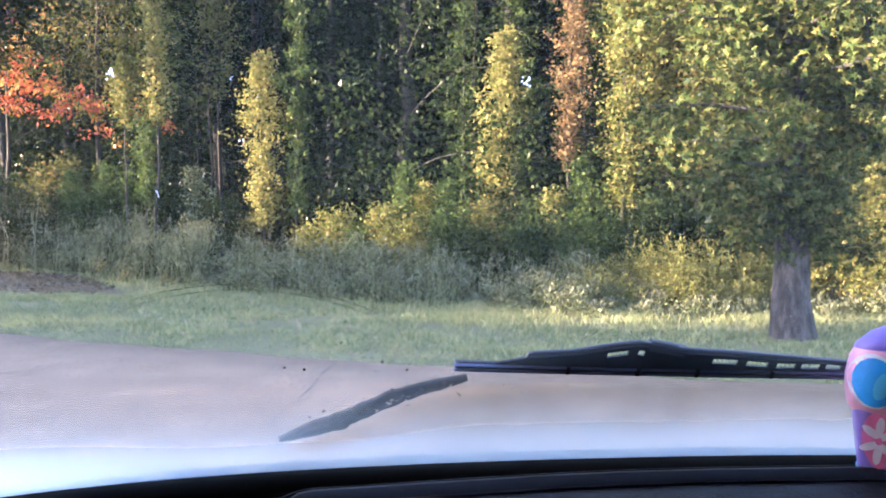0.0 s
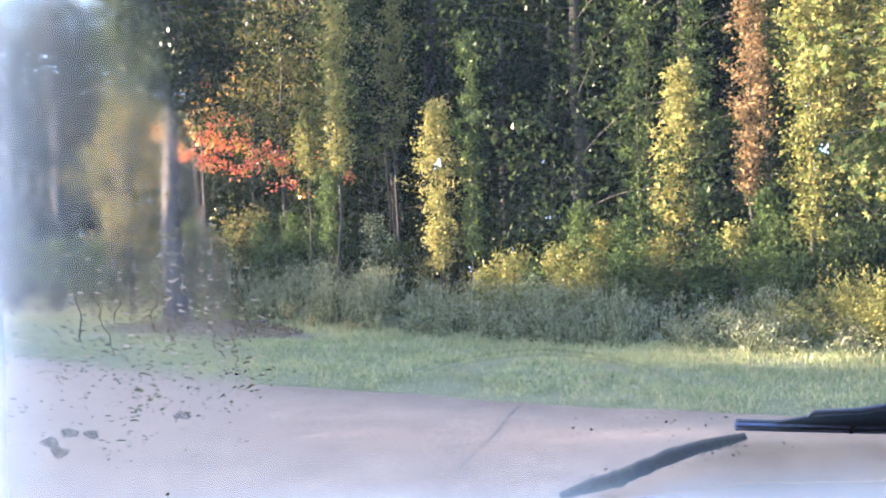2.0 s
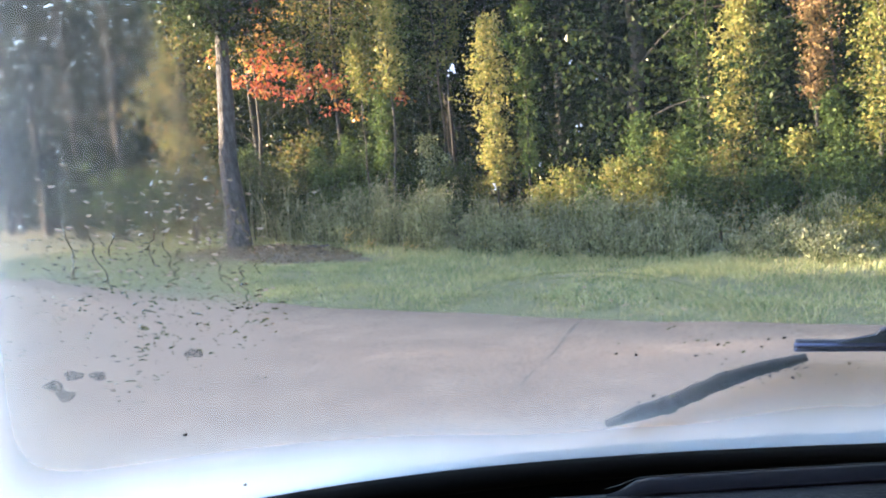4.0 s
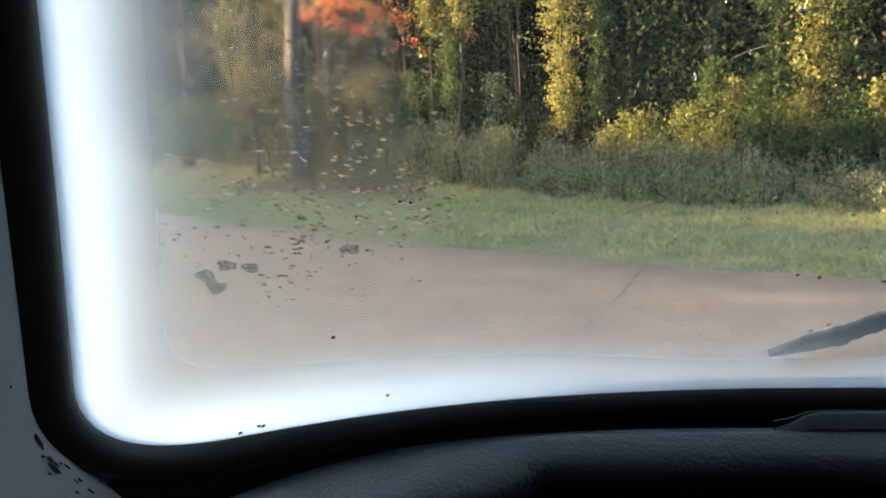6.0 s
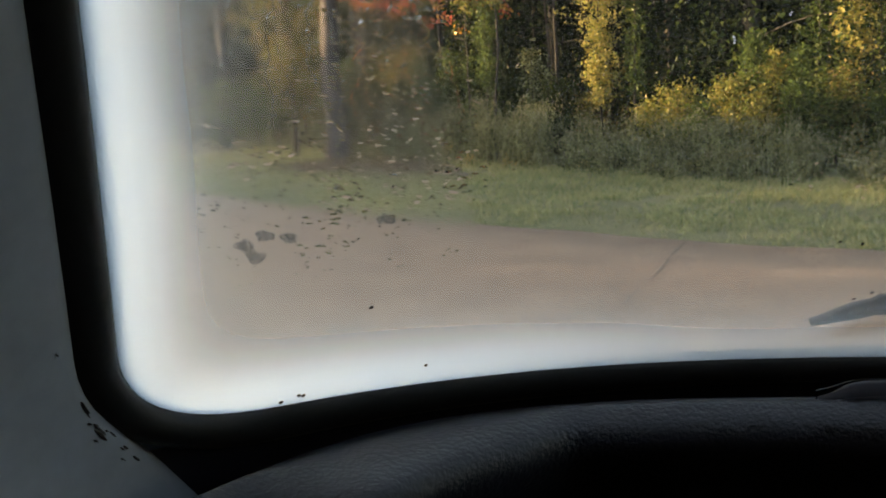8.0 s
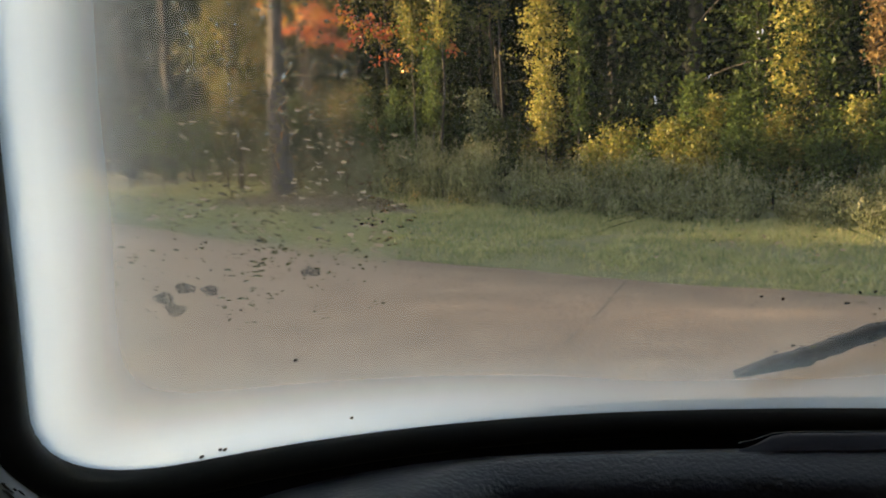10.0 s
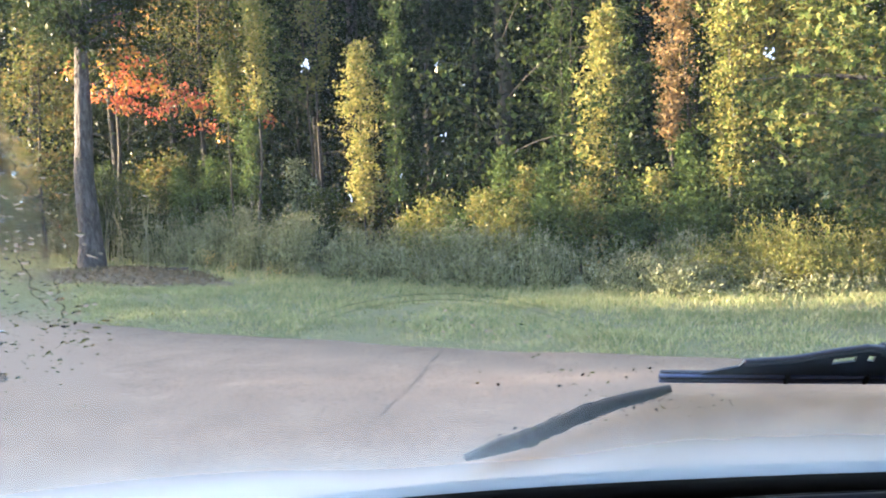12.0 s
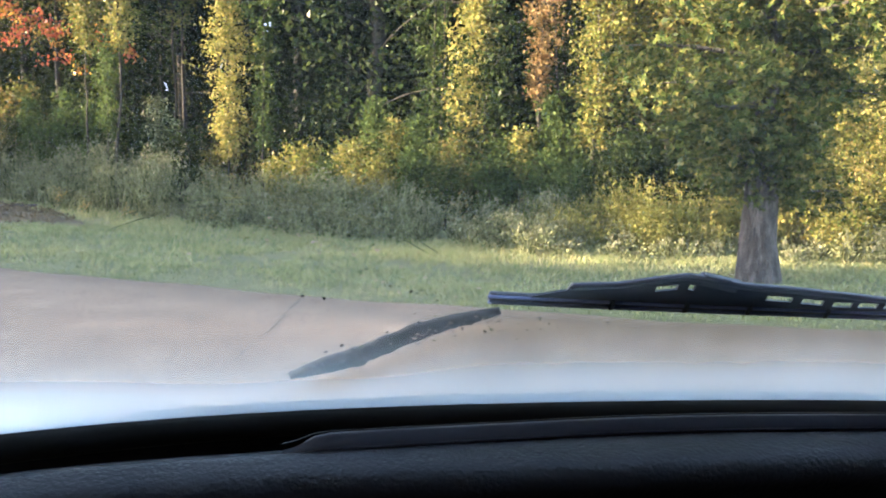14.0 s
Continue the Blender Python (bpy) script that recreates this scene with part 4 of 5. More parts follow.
def outline(top=0.60):
    """The windscreen's inner edge, a closed loop with rounded corners, from the top left down and round."""
    def corner(p0, p1, p2, n=14):
        t = np.linspace(0, 1, n)[:, None]
        return (1 - t) ** 2 * p0 + 2 * t * (1 - t) * p1 + t ** 2 * p2
    A = np.array
    s = np.linspace(top - 0.06, ROUND, 40)
    left = np.stack([-WIDE + IN * s, s], -1)
    bl = corner(left[-1], A([-WIDE, 0.0]), A([-WIDE + ROUND * 1.3, 0.0]))
    b = np.linspace(-WIDE + ROUND * 1.3, WIDE - ROUND * 1.3, 70)
    bottom = np.stack([b, 0 * b], -1)
    right = left[::-1] * A([-1, 1])
    br = bl[::-1] * A([-1, 1])
    tw = WIDE - IN * top
    tr = corner(right[-1], A([tw, top]), A([tw - 0.07, top]))
    tp = np.linspace(tw - 0.07, -tw + 0.07, 40)
    tl = tr[::-1] * A([-1, 1])
    return np.concatenate([left, bl[1:], bottom[1:], br[1:], right[1:], tr[1:], np.stack([tp, 0 * tp + top], -1)[1:], tl[1:-1]])


def grid_faces(n, m, wrap=False):
    i, j = np.meshgrid(np.arange(n if wrap else n - 1), np.arange(m - 1), indexing="ij")
    a, b = (i * m + j).ravel(), (((i + 1) % n) * m + j).ravel()
    return np.stack([a, b, b + 1, a + 1], -1)


def swept(name, profile_pts, mat, parent, label="", lo=0, hi=None):
    """A profile of (outward, into the cab) pairs carried round the windscreen's edge."""
    q = outline()
    d = np.roll(q, -1, 0) - np.roll(q, 1, 0)
    nrm = np.stack([d[:, 1], -d[:, 0]], -1)
    nrm /= np.linalg.norm(nrm, axis=1, keepdims=True)
    c = q - np.array([0, 0.3])
    nrm *= np.where((nrm * c).sum(1, keepdims=True) > 0, 1, -1)
    pts = []
    for o, h in profile_pts:
        w = q + nrm * o
        pts.append(glass_at(w[:, 0], w[:, 1], np.full(len(w), -h) if h else 0.0))
    v = np.stack(pts, 1)
    n, m = v.shape[:2]
    return hang(name, quick_mesh(name, v.reshape(-1, 3), grid_faces(n, m, True)), mat, parent, label, True)


def ss(a, b, x):
    t = np.clip((x - a) / (b - a), 0, 1)
    return t * t * (3 - 2 * t)


def wetness(u, s):
    """1 where the wiper never reaches and the glass stays beaded and blurred, 0 where it is wiped."""
    r = np.hypot(u + 0.31, s)
    left = ss(-0.519, -0.531, u + 0.13 * (s - 0.17))
    inner = 0.28 * ss(0.197, 0.190, r)
    low = 0.16 * ss(0.115, 0.10, s + 0.04 * u)
    return np.clip(np.maximum(np.maximum(left, inner), low), 0, 1)


def windscreen():
    n, m = 230, 96
    s = np.linspace(-0.012, 0.612, m)[None] * np.ones((n, 1))
    u = np.linspace(-1, 1, n)[:, None] * (WIDE - IN * s + 0.012)
    wob = np.array([noise.noise((a * 9, b * 9, 0)) for a, b in zip(u.ravel(), s.ravel())]).reshape(u.shape)
    fine = np.array([noise.noise((a * 40, b * 40, 5)) for a, b in zip(u.ravel(), s.ravel())]).reshape(u.shape)
    wet = wetness(u + 0.014 * wob + 0.006 * fine, s + 0.01 * wob)
    mats = glass_material()
    # a solid pane, inner and outer face
    inner, outer = glass_at(u, s), glass_at(u, s, np.full(u.shape, 0.005))
    v = np.concatenate([inner.reshape(-1, 3), outer.reshape(-1, 3)])
    f = grid_faces(n, m)
    k = n * m
    me = quick_mesh("windscreen", v, np.concatenate([f, (f + k)[:, ::-1]]))
    at = me.attributes.new("wet", "FLOAT", "POINT")
    at.data.foreach_set("value", np.concatenate([np.zeros(k), np.clip(wet * (0.8 + 0.5 * wob + 0.3 * fine), 0, 1).ravel()]).astype(np.float32))
    pane = hang("windscreen", me, mats[0], CAR, "wet windscreen, wiped clear in part", True)
    pane.visible_shadow = False
    # condensation on the inside, thick at the edges and thinning inwards
    soft = 0.005 * wob
    dl, dr, db = u + WIDE - IN * s + soft, WIDE - IN * s - u + soft, s + soft
    kl, kb = 0.026, 0.038 + 0.013 * ss(-0.5, -0.1, u)
    near = lambda d, k: (np.clip(d, 1e-4, 1) / k) ** -2.2
    fog = 1 / (1 + (near(dl, kl) + near(dr, kl) + near(db, kb)) ** (-3.7 / 2.2)) * (0.36 + 0.64 * ss(-0.30, -0.64, u))
    # veil: thin milky cover painted for glare haze, thicker where the glass is wet
    veil = 0.008 + 0.016 * wet * (0.8 + 0.5 * wob)
    cover = np.clip(np.maximum(fog, veil + fog * (1 - veil)), 0, 1)
    grime = ss(0.112, 0.098, s + 0.036 * (u + 0.15)) * ss(-0.24, -0.12, u) * (0.8 + 0.15 * wob + 0.15 * fine)
    me = quick_mesh("condensation", glass_at(u, s, np.full(u.shape, -0.002)).reshape(-1, 3), f)
    at = me.attributes.new("fog", "FLOAT", "POINT")
    at.data.foreach_set("value", cover.ravel().astype(np.float32))
    at = me.attributes.new("grime", "FLOAT", "POINT")
    at.data.foreach_set("value", np.clip(grime, 0, 1).ravel().astype(np.float32))
    mist = hang("condensation", me, mats[1], pane, "white condensation creeping in from the glass edge", True)
    mist.visible_shadow = False
    return pane


def glass_material():
    m, nt, out = material("wet_glass")
    at = nt.nodes.new("ShaderNodeAttribute")
    at.attribute_name = "wet"
    g = node(nt, "ShaderNodeBsdfRefraction", IOR=1.4)
    mul = nt.nodes.new("ShaderNodeMath")
    mul.operation = "MULTIPLY"
    mul.inputs[1].default_value = 0.12
    nt.links.new(at.outputs["Fac"], mul.inputs[0])
    nt.links.new(mul.outputs[0], g.inputs["Roughness"])
    nt.links.new(g.outputs[0], out.inputs[0])
    m2, nt, out = material("condensation")
    at = nt.nodes.new("ShaderNodeAttribute")
    at.attribute_name = "fog"
    t = nt.nodes.new("ShaderNodeBsdfTransparent")
    gr = nt.nodes.new("ShaderNodeAttribute")
    gr.attribute_name = "grime"
    nt.links.new(mixed(nt, gr.outputs["Fac"], (1.0, 1.0, 1.0), (0.56, 0.53, 0.43)), t.inputs[0])
    tl = nt.nodes.new("ShaderNodeBsdfTranslucent")
    df = nt.nodes.new("ShaderNodeBsdfDiffuse")
    # the sky's blue cast is put into the white mist's colour
    tl.inputs[0].default_value = (0.74, 0.885, 1.0, 1)
    df.inputs[0].default_value = (0.74, 0.885, 1.0, 1)
    a = node(nt, "ShaderNodeMixShader", Fac=0.98)
    nt.links.new(df.outputs[0], a.inputs[1])
    nt.links.new(tl.outputs[0], a.inputs[2])
    b = nt.nodes.new("ShaderNodeMixShader")
    nt.links.new(at.outputs["Fac"], b.inputs[0])
    nt.links.new(t.outputs[0], b.inputs[1])
    nt.links.new(a.outputs[0], b.inputs[2])
    nt.links.new(b.outputs[0], out.inputs[0])
    return m, m2


pane = windscreen()
swept("windscreen_seal", [(-0.001, -0.006), (0.0, 0.003), (0.002, 0.008), (0.008, 0.012), (0.016, 0.012), (0.022, 0.008), (0.024, -0.004), (0.024, -0.03)], RUBBER, CAR, "black rubber windscreen seal with rounded corners")
# black strip added past the seal to fill the gap and stop light leaks
swept("seal_channel", [(0.022, 0.001), (0.034, -0.002), (0.07, -0.004), (0.25, -0.004)], PLASTIC, CAR)


PILLAR_FORM = {}


def pillar(sign):
    """Painted trim that follows the screen's side and turns its lower corner."""
    q = outline()[:44]
    q = np.concatenate([q, q[-1] + np.linspace(0.01, 0.16, 12)[:, None] * (q[-1] - q[-2]) / np.linalg.norm(q[-1] - q[-2])])
    up = np.stack([q[0, 0] + IN * np.linspace(0.14, 0.01, 8), q[0, 1] + np.linspace(0.14, 0.01, 8)], -1)
    q = np.concatenate([up, q])
    d = np.gradient(q, axis=0)
    nrm = np.stack([d[:, 1], -d[:, 0]], -1)
    nrm /= np.linalg.norm(nrm, axis=1, keepdims=True)
    nrm *= np.where(nrm[:, :1] * 1.0 + nrm[:, 1:] < 0, 1, -1)
    prof = [(0.016, 0.000), (0.0175, 0.010), (0.022, 0.017), (0.038, 0.026), (0.062, 0.041), (0.082, 0.068), (0.092, 0.12), (0.106, 0.19), (0.16, 0.21)]
    pts = []
    for o, h in prof:
        w = q + nrm * o
        pts.append(glass_at(w[:, 0], w[:, 1], np.full(len(w), -h)))
    v = np.stack(pts, 1) * np.array([-sign, 1, 1])
    PILLAR_FORM[sign] = v
    return hang("pillar_trim", quick_mesh("pillar_trim", v.reshape(-1, 3), grid_faces(*v.shape[:2])), PAINT, CAR, "grey painted pillar with chipped paint", True)


pil = pillar(-1)
pillar(1)


def chips():
    """Dark chips and scratches where the paint is worn at the pillar's foot."""
    rng = np.random.default_rng(61)
    form = PILLAR_FORM[-1]

    def on_trim(i, j):
        i, j = np.clip(i, 0, form.shape[0] - 1.01), np.clip(j, 0, form.shape[1] - 1.01)
        a, b = i.astype(int), j.astype(int)
        p, q = (i - a)[:, None], (j - b)[:, None]
        return (form[a, b] * (1 - p) * (1 - q) + form[a + 1, b] * p * (1 - q) + form[a, b + 1] * (1 - p) * q + form[a + 1, b + 1] * p * q)

    for k in range(15):
        i0, j0 = 50.5 + rng.normal() * 2.0, 2.0 + rng.normal() * 0.25
        n = 9
        t = np.linspace(0, 2 * np.pi, n, endpoint=False)
        r = (0.06 + 0.17 * rng.random()) * (0.35 + rng.random(n))
        i, j = i0 + r * np.cos(t) * (2.6 if k % 3 == 0 else 0.9), j0 + r * np.sin(t) * 0.3
        c = on_trim(np.array([i0, i0 + 0.3, i0]), np.array([j0, j0, j0 + 0.2]))
        nrm = np.cross(c[1] - c[0], c[2] - c[0])
        nrm /= np.linalg.norm(nrm) + 1e-9
        nrm *= 1 if nrm[0] - nrm[1] > 0 else -1
        v = on_trim(i, j) + nrm * 0.0012
        bm = bmesh.new()
        top = [bm.verts.new(p) for p in v]
        low = [bm.verts.new(p - nrm * 0.0012) for p in v]
        bm.faces.new(top)
        for m in range(n):
            bm.faces.new((top[m], low[m], low[(m + 1) % n], top[(m + 1) % n]))
        part("paint_chip", bm, CHIP, pil)


chips()


def dash_edge(u):
    return -0.062 - 2.6 * np.abs(u) ** 7.2 - 0.09 * ss(-0.1, 0.6, u)


def dashboard():
    n = 150
    u = np.linspace(-0.73, 0.73, n)
    e = dash_edge(u)
    roll = np.interp(u, [-0.58, -0.545, -0.497, -0.47, -0.44, -0.3, 0.06, 0.7], [-0.23, -0.182, -0.138, -0.114, -0.101, -0.103, -0.134, -0.20])
    roll = np.minimum(roll, e - 0.04)
    rows = [(e + 0.004, -0.09), (e + 0.003, -0.022), (e + 0.001, -0.012), (e - 0.005, -0.006), (e - 0.016, -0.004)]
    for k in np.linspace(0.2, 1, 6):
        rows.append((e - 0.016 + (roll - e + 0.016) * k, -0.004 + 0.004 * math.sin(k * 3.1)))
    rows += [(roll - 0.010, -0.008), (roll - 0.016, -0.018), (roll - 0.013, -0.030), (roll + 0.004, -0.05), (roll + 0.035, -0.09), (roll + 0.06, -0.2), (roll + 0.07, -0.45)]
    lean = 0.0 * u
    v = np.stack([np.stack([u, y, GZ + z + lean], -1) for y, z in rows], 1)
    d = hang("dashboard", quick_mesh("dashboard", v.reshape(-1, 3), grid_faces(*v.shape[:2])), VINYL, CAR, "black grained vinyl dashboard pad", True)
    k = np.linspace(-0.62, 0.62, 90)
    edge = np.stack([k, dash_edge(k) + 0.003, np.full(90, GZ - 0.0105)], -1)
    hang("piping", quick_mesh("piping", *tube_arrays(edge, np.full(90, 0.0024), 8)), PLASTIC, d, "thin black piping along the pad's edge", True)
    # raised defroster panel with a tapered end
    w = np.linspace(-0.302, 0.70, 90)
    t = ss(-0.302, -0.272, w)
    e2 = dash_edge(w)
    y0, y1 = e2 - 0.017 + 0.004 * t, e2 - 0.0275
    z = GZ + 0.0035 * t
    rows = [(y0 + 0.002, z - 0.02), (y0, z - 0.004 + 0.005 * t), (y0 - 0.003, z - 0.001 + 0.007 * t), (y1 + 0.004, z + 0.001 + 0.005 * t), (y1, z - 0.003)]
    v = np.stack([np.stack([w, a, b], -1) for a, b in rows], 1)
    hang("defroster_panel", quick_mesh("defroster_panel", v.reshape(-1, 3), grid_faces(*v.shape[:2])), PLASTIC, d, "black plastic defroster strip", True)
    for k in range(2):
        yy = e2 - 0.0190 - 0.0095 * k
        zz = z + (0.003 if k == 0 else -0.0028) + (0.004 * t if k == 0 else 0)
        v = np.concatenate([np.stack([w, yy - 0.0007, zz + 0.001], -1), np.stack([w, yy + 0.0007, zz + 0.001], -1)])
        a = np.arange(89)
        hang("panel_groove", quick_mesh("panel_groove", v, np.stack([a, a + 90, a + 91, a + 1], -1)), RUBBER, d)



dashboard()


def cab_shell():
    """Unseen roof, floor, doors below the side windows and rear wall, to close the cab."""
    def slab(name, x0, x1, y0, y1, z0, z1, mat, label):
        bm = bmesh.new()
        bmesh.ops.create_cube(bm, size=1.0, matrix=Matrix.Translation(((x0 + x1) / 2, (y0 + y1) / 2, (z0 + z1) / 2)) @ Matrix.Diagonal((x1 - x0, y1 - y0, z1 - z0, 1)))
        bmesh.ops.bevel(bm, geom=bm.edges[:], offset=0.012, segments=2, affect="EDGES")
        part(name, bm, mat, CAR, label)
    slab("roof", -0.86, 0.86, -2.6, -0.36, 1.70, 1.76, LINER, "grey fabric headliner")
    slab("cab_floor", -0.86, 0.86, -2.6, 0.6, 0.42, 0.48, RUBBER, "black rubber cab floor")
    slab("rear_wall", -0.86, 0.86, -2.66, -2.6, 0.45, 1.72, LINER, "grey cab rear wall")
    slab("door_panel", -0.93, -0.86, -2.6, -0.16, 0.45, 1.10, VINYL, "black door panel below the side window")
    slab("door_panel", 0.86, 0.93, -2.6, -0.16, 0.45, 1.10, VINYL, "black door panel below the side window")
    # unseen walls added to cut the window light on the dashboard
    for x0, x1 in ((-0.93, -0.86), (0.86, 0.93)):
        slab("light_block_wall", x0, x1, -2.6, -0.48, 1.10, 1.74, LINER, "unseen grey wall added to keep window light off the dash")
    slab("bulkhead", -0.86, 0.86, 0.06, 0.12, 0.30, 1.09, PLASTIC, "black bulkhead under the windscreen")


cab_shell()


def wheel(x, y):
    """A tyre on a steel rim under the cab."""
    n, rings = 32, [(0.20, -0.10), (0.31, -0.11), (0.34, -0.08), (0.345, 0.0), (0.34, 0.08), (0.31, 0.11), (0.20, 0.10)]
    a = np.linspace(0, 2 * np.pi, n, endpoint=False)
    v = np.stack([np.stack([np.full(n, x + w), y + q * np.cos(a), 0.35 + q * np.sin(a)], -1) for q, w in rings], 1)
    w = tagged(new("wheel"), "black tyre on a steel rim")
    w.parent = CAR
    hang("tyre", quick_mesh("tyre", v.reshape(-1, 3), grid_faces(n, len(rings), True)), RUBBER, w, smooth=True)
    v = np.stack([np.stack([np.full(n, x + k), y + q * np.cos(a), 0.35 + q * np.sin(a)], -1) for q, k in ((0.205, -0.06), (0.18, -0.04), (0.10, -0.02), (0.02, -0.05), (0.02, 0.05), (0.10, 0.02), (0.18, 0.04), (0.205, 0.06))], 1)
    hang("rim", quick_mesh("rim", v.reshape(-1, 3), grid_faces(n, 8, True)), PAINT, w, smooth=True)


for wx in (-0.72, 0.72):
    for wy in (-2.2, 0.25):
        wheel(wx, wy)


def wiper():
    w = tagged(new("wiper"), "black wiper parked low on the windscreen")
    w.parent = CAR

    def ribbon(name, pts, width, h0, h1, mat, parent, label="", ridge=False):
        """A flat bar along points (u, s), from h0 to h1 off the glass."""
        pts = np.asarray(pts, float)
        k = np.linspace(0, 1, len(pts))
        kk = np.linspace(0, 1, 90)
        q = np.stack([np.interp(kk, k, pts[:, i]) for i in range(2)], -1)
        wd = np.interp(kk, np.linspace(0, 1, len(np.atleast_1d(width))), np.atleast_1d(width)) / 2
        if name == "arm":
            wd = wd * (1 + 0.07 * np.convolve(np.random.default_rng(8).normal(size=92), np.ones(3) / 1.7, "valid"))
        d = np.gradient(q, axis=0)
        nn = np.stack([-d[:, 1], d[:, 0]], -1)
        nn /= np.linalg.norm(nn, axis=1, keepdims=True)
        a, b = q + nn * wd[:, None], q - nn * wd[:, None]
        c = 0.25
        ring = [(a, h0), (a, h1 - c * (h1 - h0)), (a * 0.75 + b * 0.25, h1), (a * 0.25 + b * 0.75, h1), (b, h1 - c * (h1 - h0)), (b, h0)]
        if ridge:
            ring = [(a, h1), (a * 0.55 + b * 0.45, h0), (q, h0), (a * 0.45 + b * 0.55, h0), (b, h1), (q, h1 + 0.001)]
        v = np.stack([glass_at(p[:, 0], p[:, 1], np.full(len(p), hh)) for p, hh in ring], 1)
        n, m = v.shape[:2]
        f = grid_faces(n, m)
        a0 = np.arange(n - 1) * m
        f = np.concatenate([f, np.stack([a0 + m - 1, a0 + 2 * m - 1, a0 + m, a0], -1)])
        v = v.reshape(-1, 3)
        ends = np.array([[0, 1, 4, 5], [1, 2, 3, 4], [(n - 1) * m + j for j in (5, 4, 1, 0)], [(n - 1) * m + j for j in (4, 3, 2, 1)]])
        return hang(name, quick_mesh(name, v, np.concatenate([f, ends])), mat, parent, label)

    end = 0.31
    line = lambda u: 0.1155 - 0.036 * (u + 0.15)
    blade = ribbon("blade", [(-0.15, line(-0.15) - 0.002), (end, line(end) - 0.002)], 0.0095, 0.0076, 0.013, WIPER, w, "black wiper blade spine")
    # lips coloured as the two bluish highlight lines along the blade
    ribbon("rubber_lip", [(-0.152, line(-0.15) + 0.0012), (end, line(end) + 0.0012)], 0.0032, 0.0055, 0.0077, WIPER_GLINT, blade, "rubber lip coloured blue for the sky's glint", True)
    ribbon("rubber_lip", [(-0.151, line(-0.15) - 0.0042), (end, line(end) - 0.0042)], 0.0034, 0.0055, 0.0077, WIPER_GLINT, blade, "rubber lip coloured blue for the sky's glint", True)
    # bridge over the blade: an arched bar with windows below it
    top = np.array([(-0.140, 0.1185), (-0.115, 0.127), (-0.091, 0.133), (-0.090, 0.139), (-0.05, 0.142), (-0.02, 0.149), (0.004, 0.153), (0.022, 0.1495), (0.055, 0.1435), (0.10, 0.140), (0.16, 0.133), (0.22, 0.1255), (0.27, 0.117), (0.30, 0.108)])
    holes = [(-0.021, -0.003), (0.007, 0.013), (0.080, 0.104), (0.112, 0.134), (0.141, 0.160), (0.167, 0.184), (0.191, 0.204)]
    bm = bmesh.new()
    us = np.arange(-0.14, 0.298, 0.003)
    for a in us:
        b = a + 0.003
        mid = a + 0.0015
        hole = any(p < mid < q for p, q in holes)
        t0, t1 = np.interp(a, top[:, 0], top[:, 1]) - 0.008, np.interp(b, top[:, 0], top[:, 1]) - 0.008
        l0, l1 = line(a) + 0.001, line(b) + 0.001
        spans = [(l0, t0, l1, t1)]
        if hole:
            g0, g1 = max(t0 - 0.0100, l0 + 0.011), max(t1 - 0.0100, l1 + 0.011)
            spans = [(g0, t0, g1, t1), (l0, g0 - 0.0056, l1, g1 - 0.0056)]
        for p0, p1, p2, p3 in spans:
            c = glass_at(np.array([a, b, b, a] * 2), np.array([p0, p2, p3, p1] * 2), np.array([0.0075] * 4 + [0.0092] * 4))
            vs = [bm.verts.new(x) for x in c]
            for q in ((3, 2, 1, 0), (4, 5, 6, 7), (0, 1, 5, 4), (1, 2, 6, 5), (2, 3, 7, 6), (3, 0, 4, 7)):
                bm.faces.new([vs[i] for i in q])
    bmesh.ops.remove_doubles(bm, verts=bm.verts[:], dist=1e-5)
    bridge = part("bridge", bm, WIPER, w, "arched black bridge with small windows")
    bu = np.linspace(-0.089, 0.27, 40)
    ribbon("bar", np.stack([bu, np.interp(bu, top[:, 0], top[:, 1]) - 0.0105], -1), 0.0052, 0.0066, 0.0105, WIPER_BAR, bridge, "ridged navy-black top bar")
    for k in (-0.052, 0.012, 0.068, 0.14):
        ribbon("claw", [(k, line(k) + 0.004), (k + 0.0004, line(k) - 0.0045)], 0.0035, 0.0048, 0.012, WIPER, bridge)
    ribbon("clip", [(0.016, 0.139), (0.05, 0.131)], 0.010, 0.0072, 0.014, WIPER, bridge, "adapter clip where the arm joins")
    arm = ribbon("arm", [(-0.290, 0.0235), (-0.276, 0.0295), (-0.262, 0.0355), (-0.2415, 0.0430), (-0.221, 0.0560), (-0.198, 0.0705), (-0.173, 0.082), (-0.152, 0.0890), (-0.136, 0.0945)], [0.003, 0.008, 0.0145, 0.0165, 0.0150, 0.0135, 0.0105, 0.008, 0.003], 0.012, 0.018, ARM, w, "curved black wiper arm")
    return w


wiper()


def half_clear(name, stops, *rest):
    """A thin grimy film: a solid surface that lets half the view through."""
    m = solid(name, stops, *rest)
    nt = m.node_tree
    out = [n for n in nt.nodes if n.type == "OUTPUT_MATERIAL"][0]
    p = [n for n in nt.nodes if n.type == "BSDF_PRINCIPLED"][0]
    t = nt.nodes.new("ShaderNodeBsdfTransparent")
    mx = node(nt, "ShaderNodeMixShader", Fac=0.62)
    nt.links.new(t.outputs[0], mx.inputs[1])
    nt.links.new(p.outputs[0], mx.inputs[2])
    nt.links.new(mx.outputs[0], out.inputs[0])
    return m


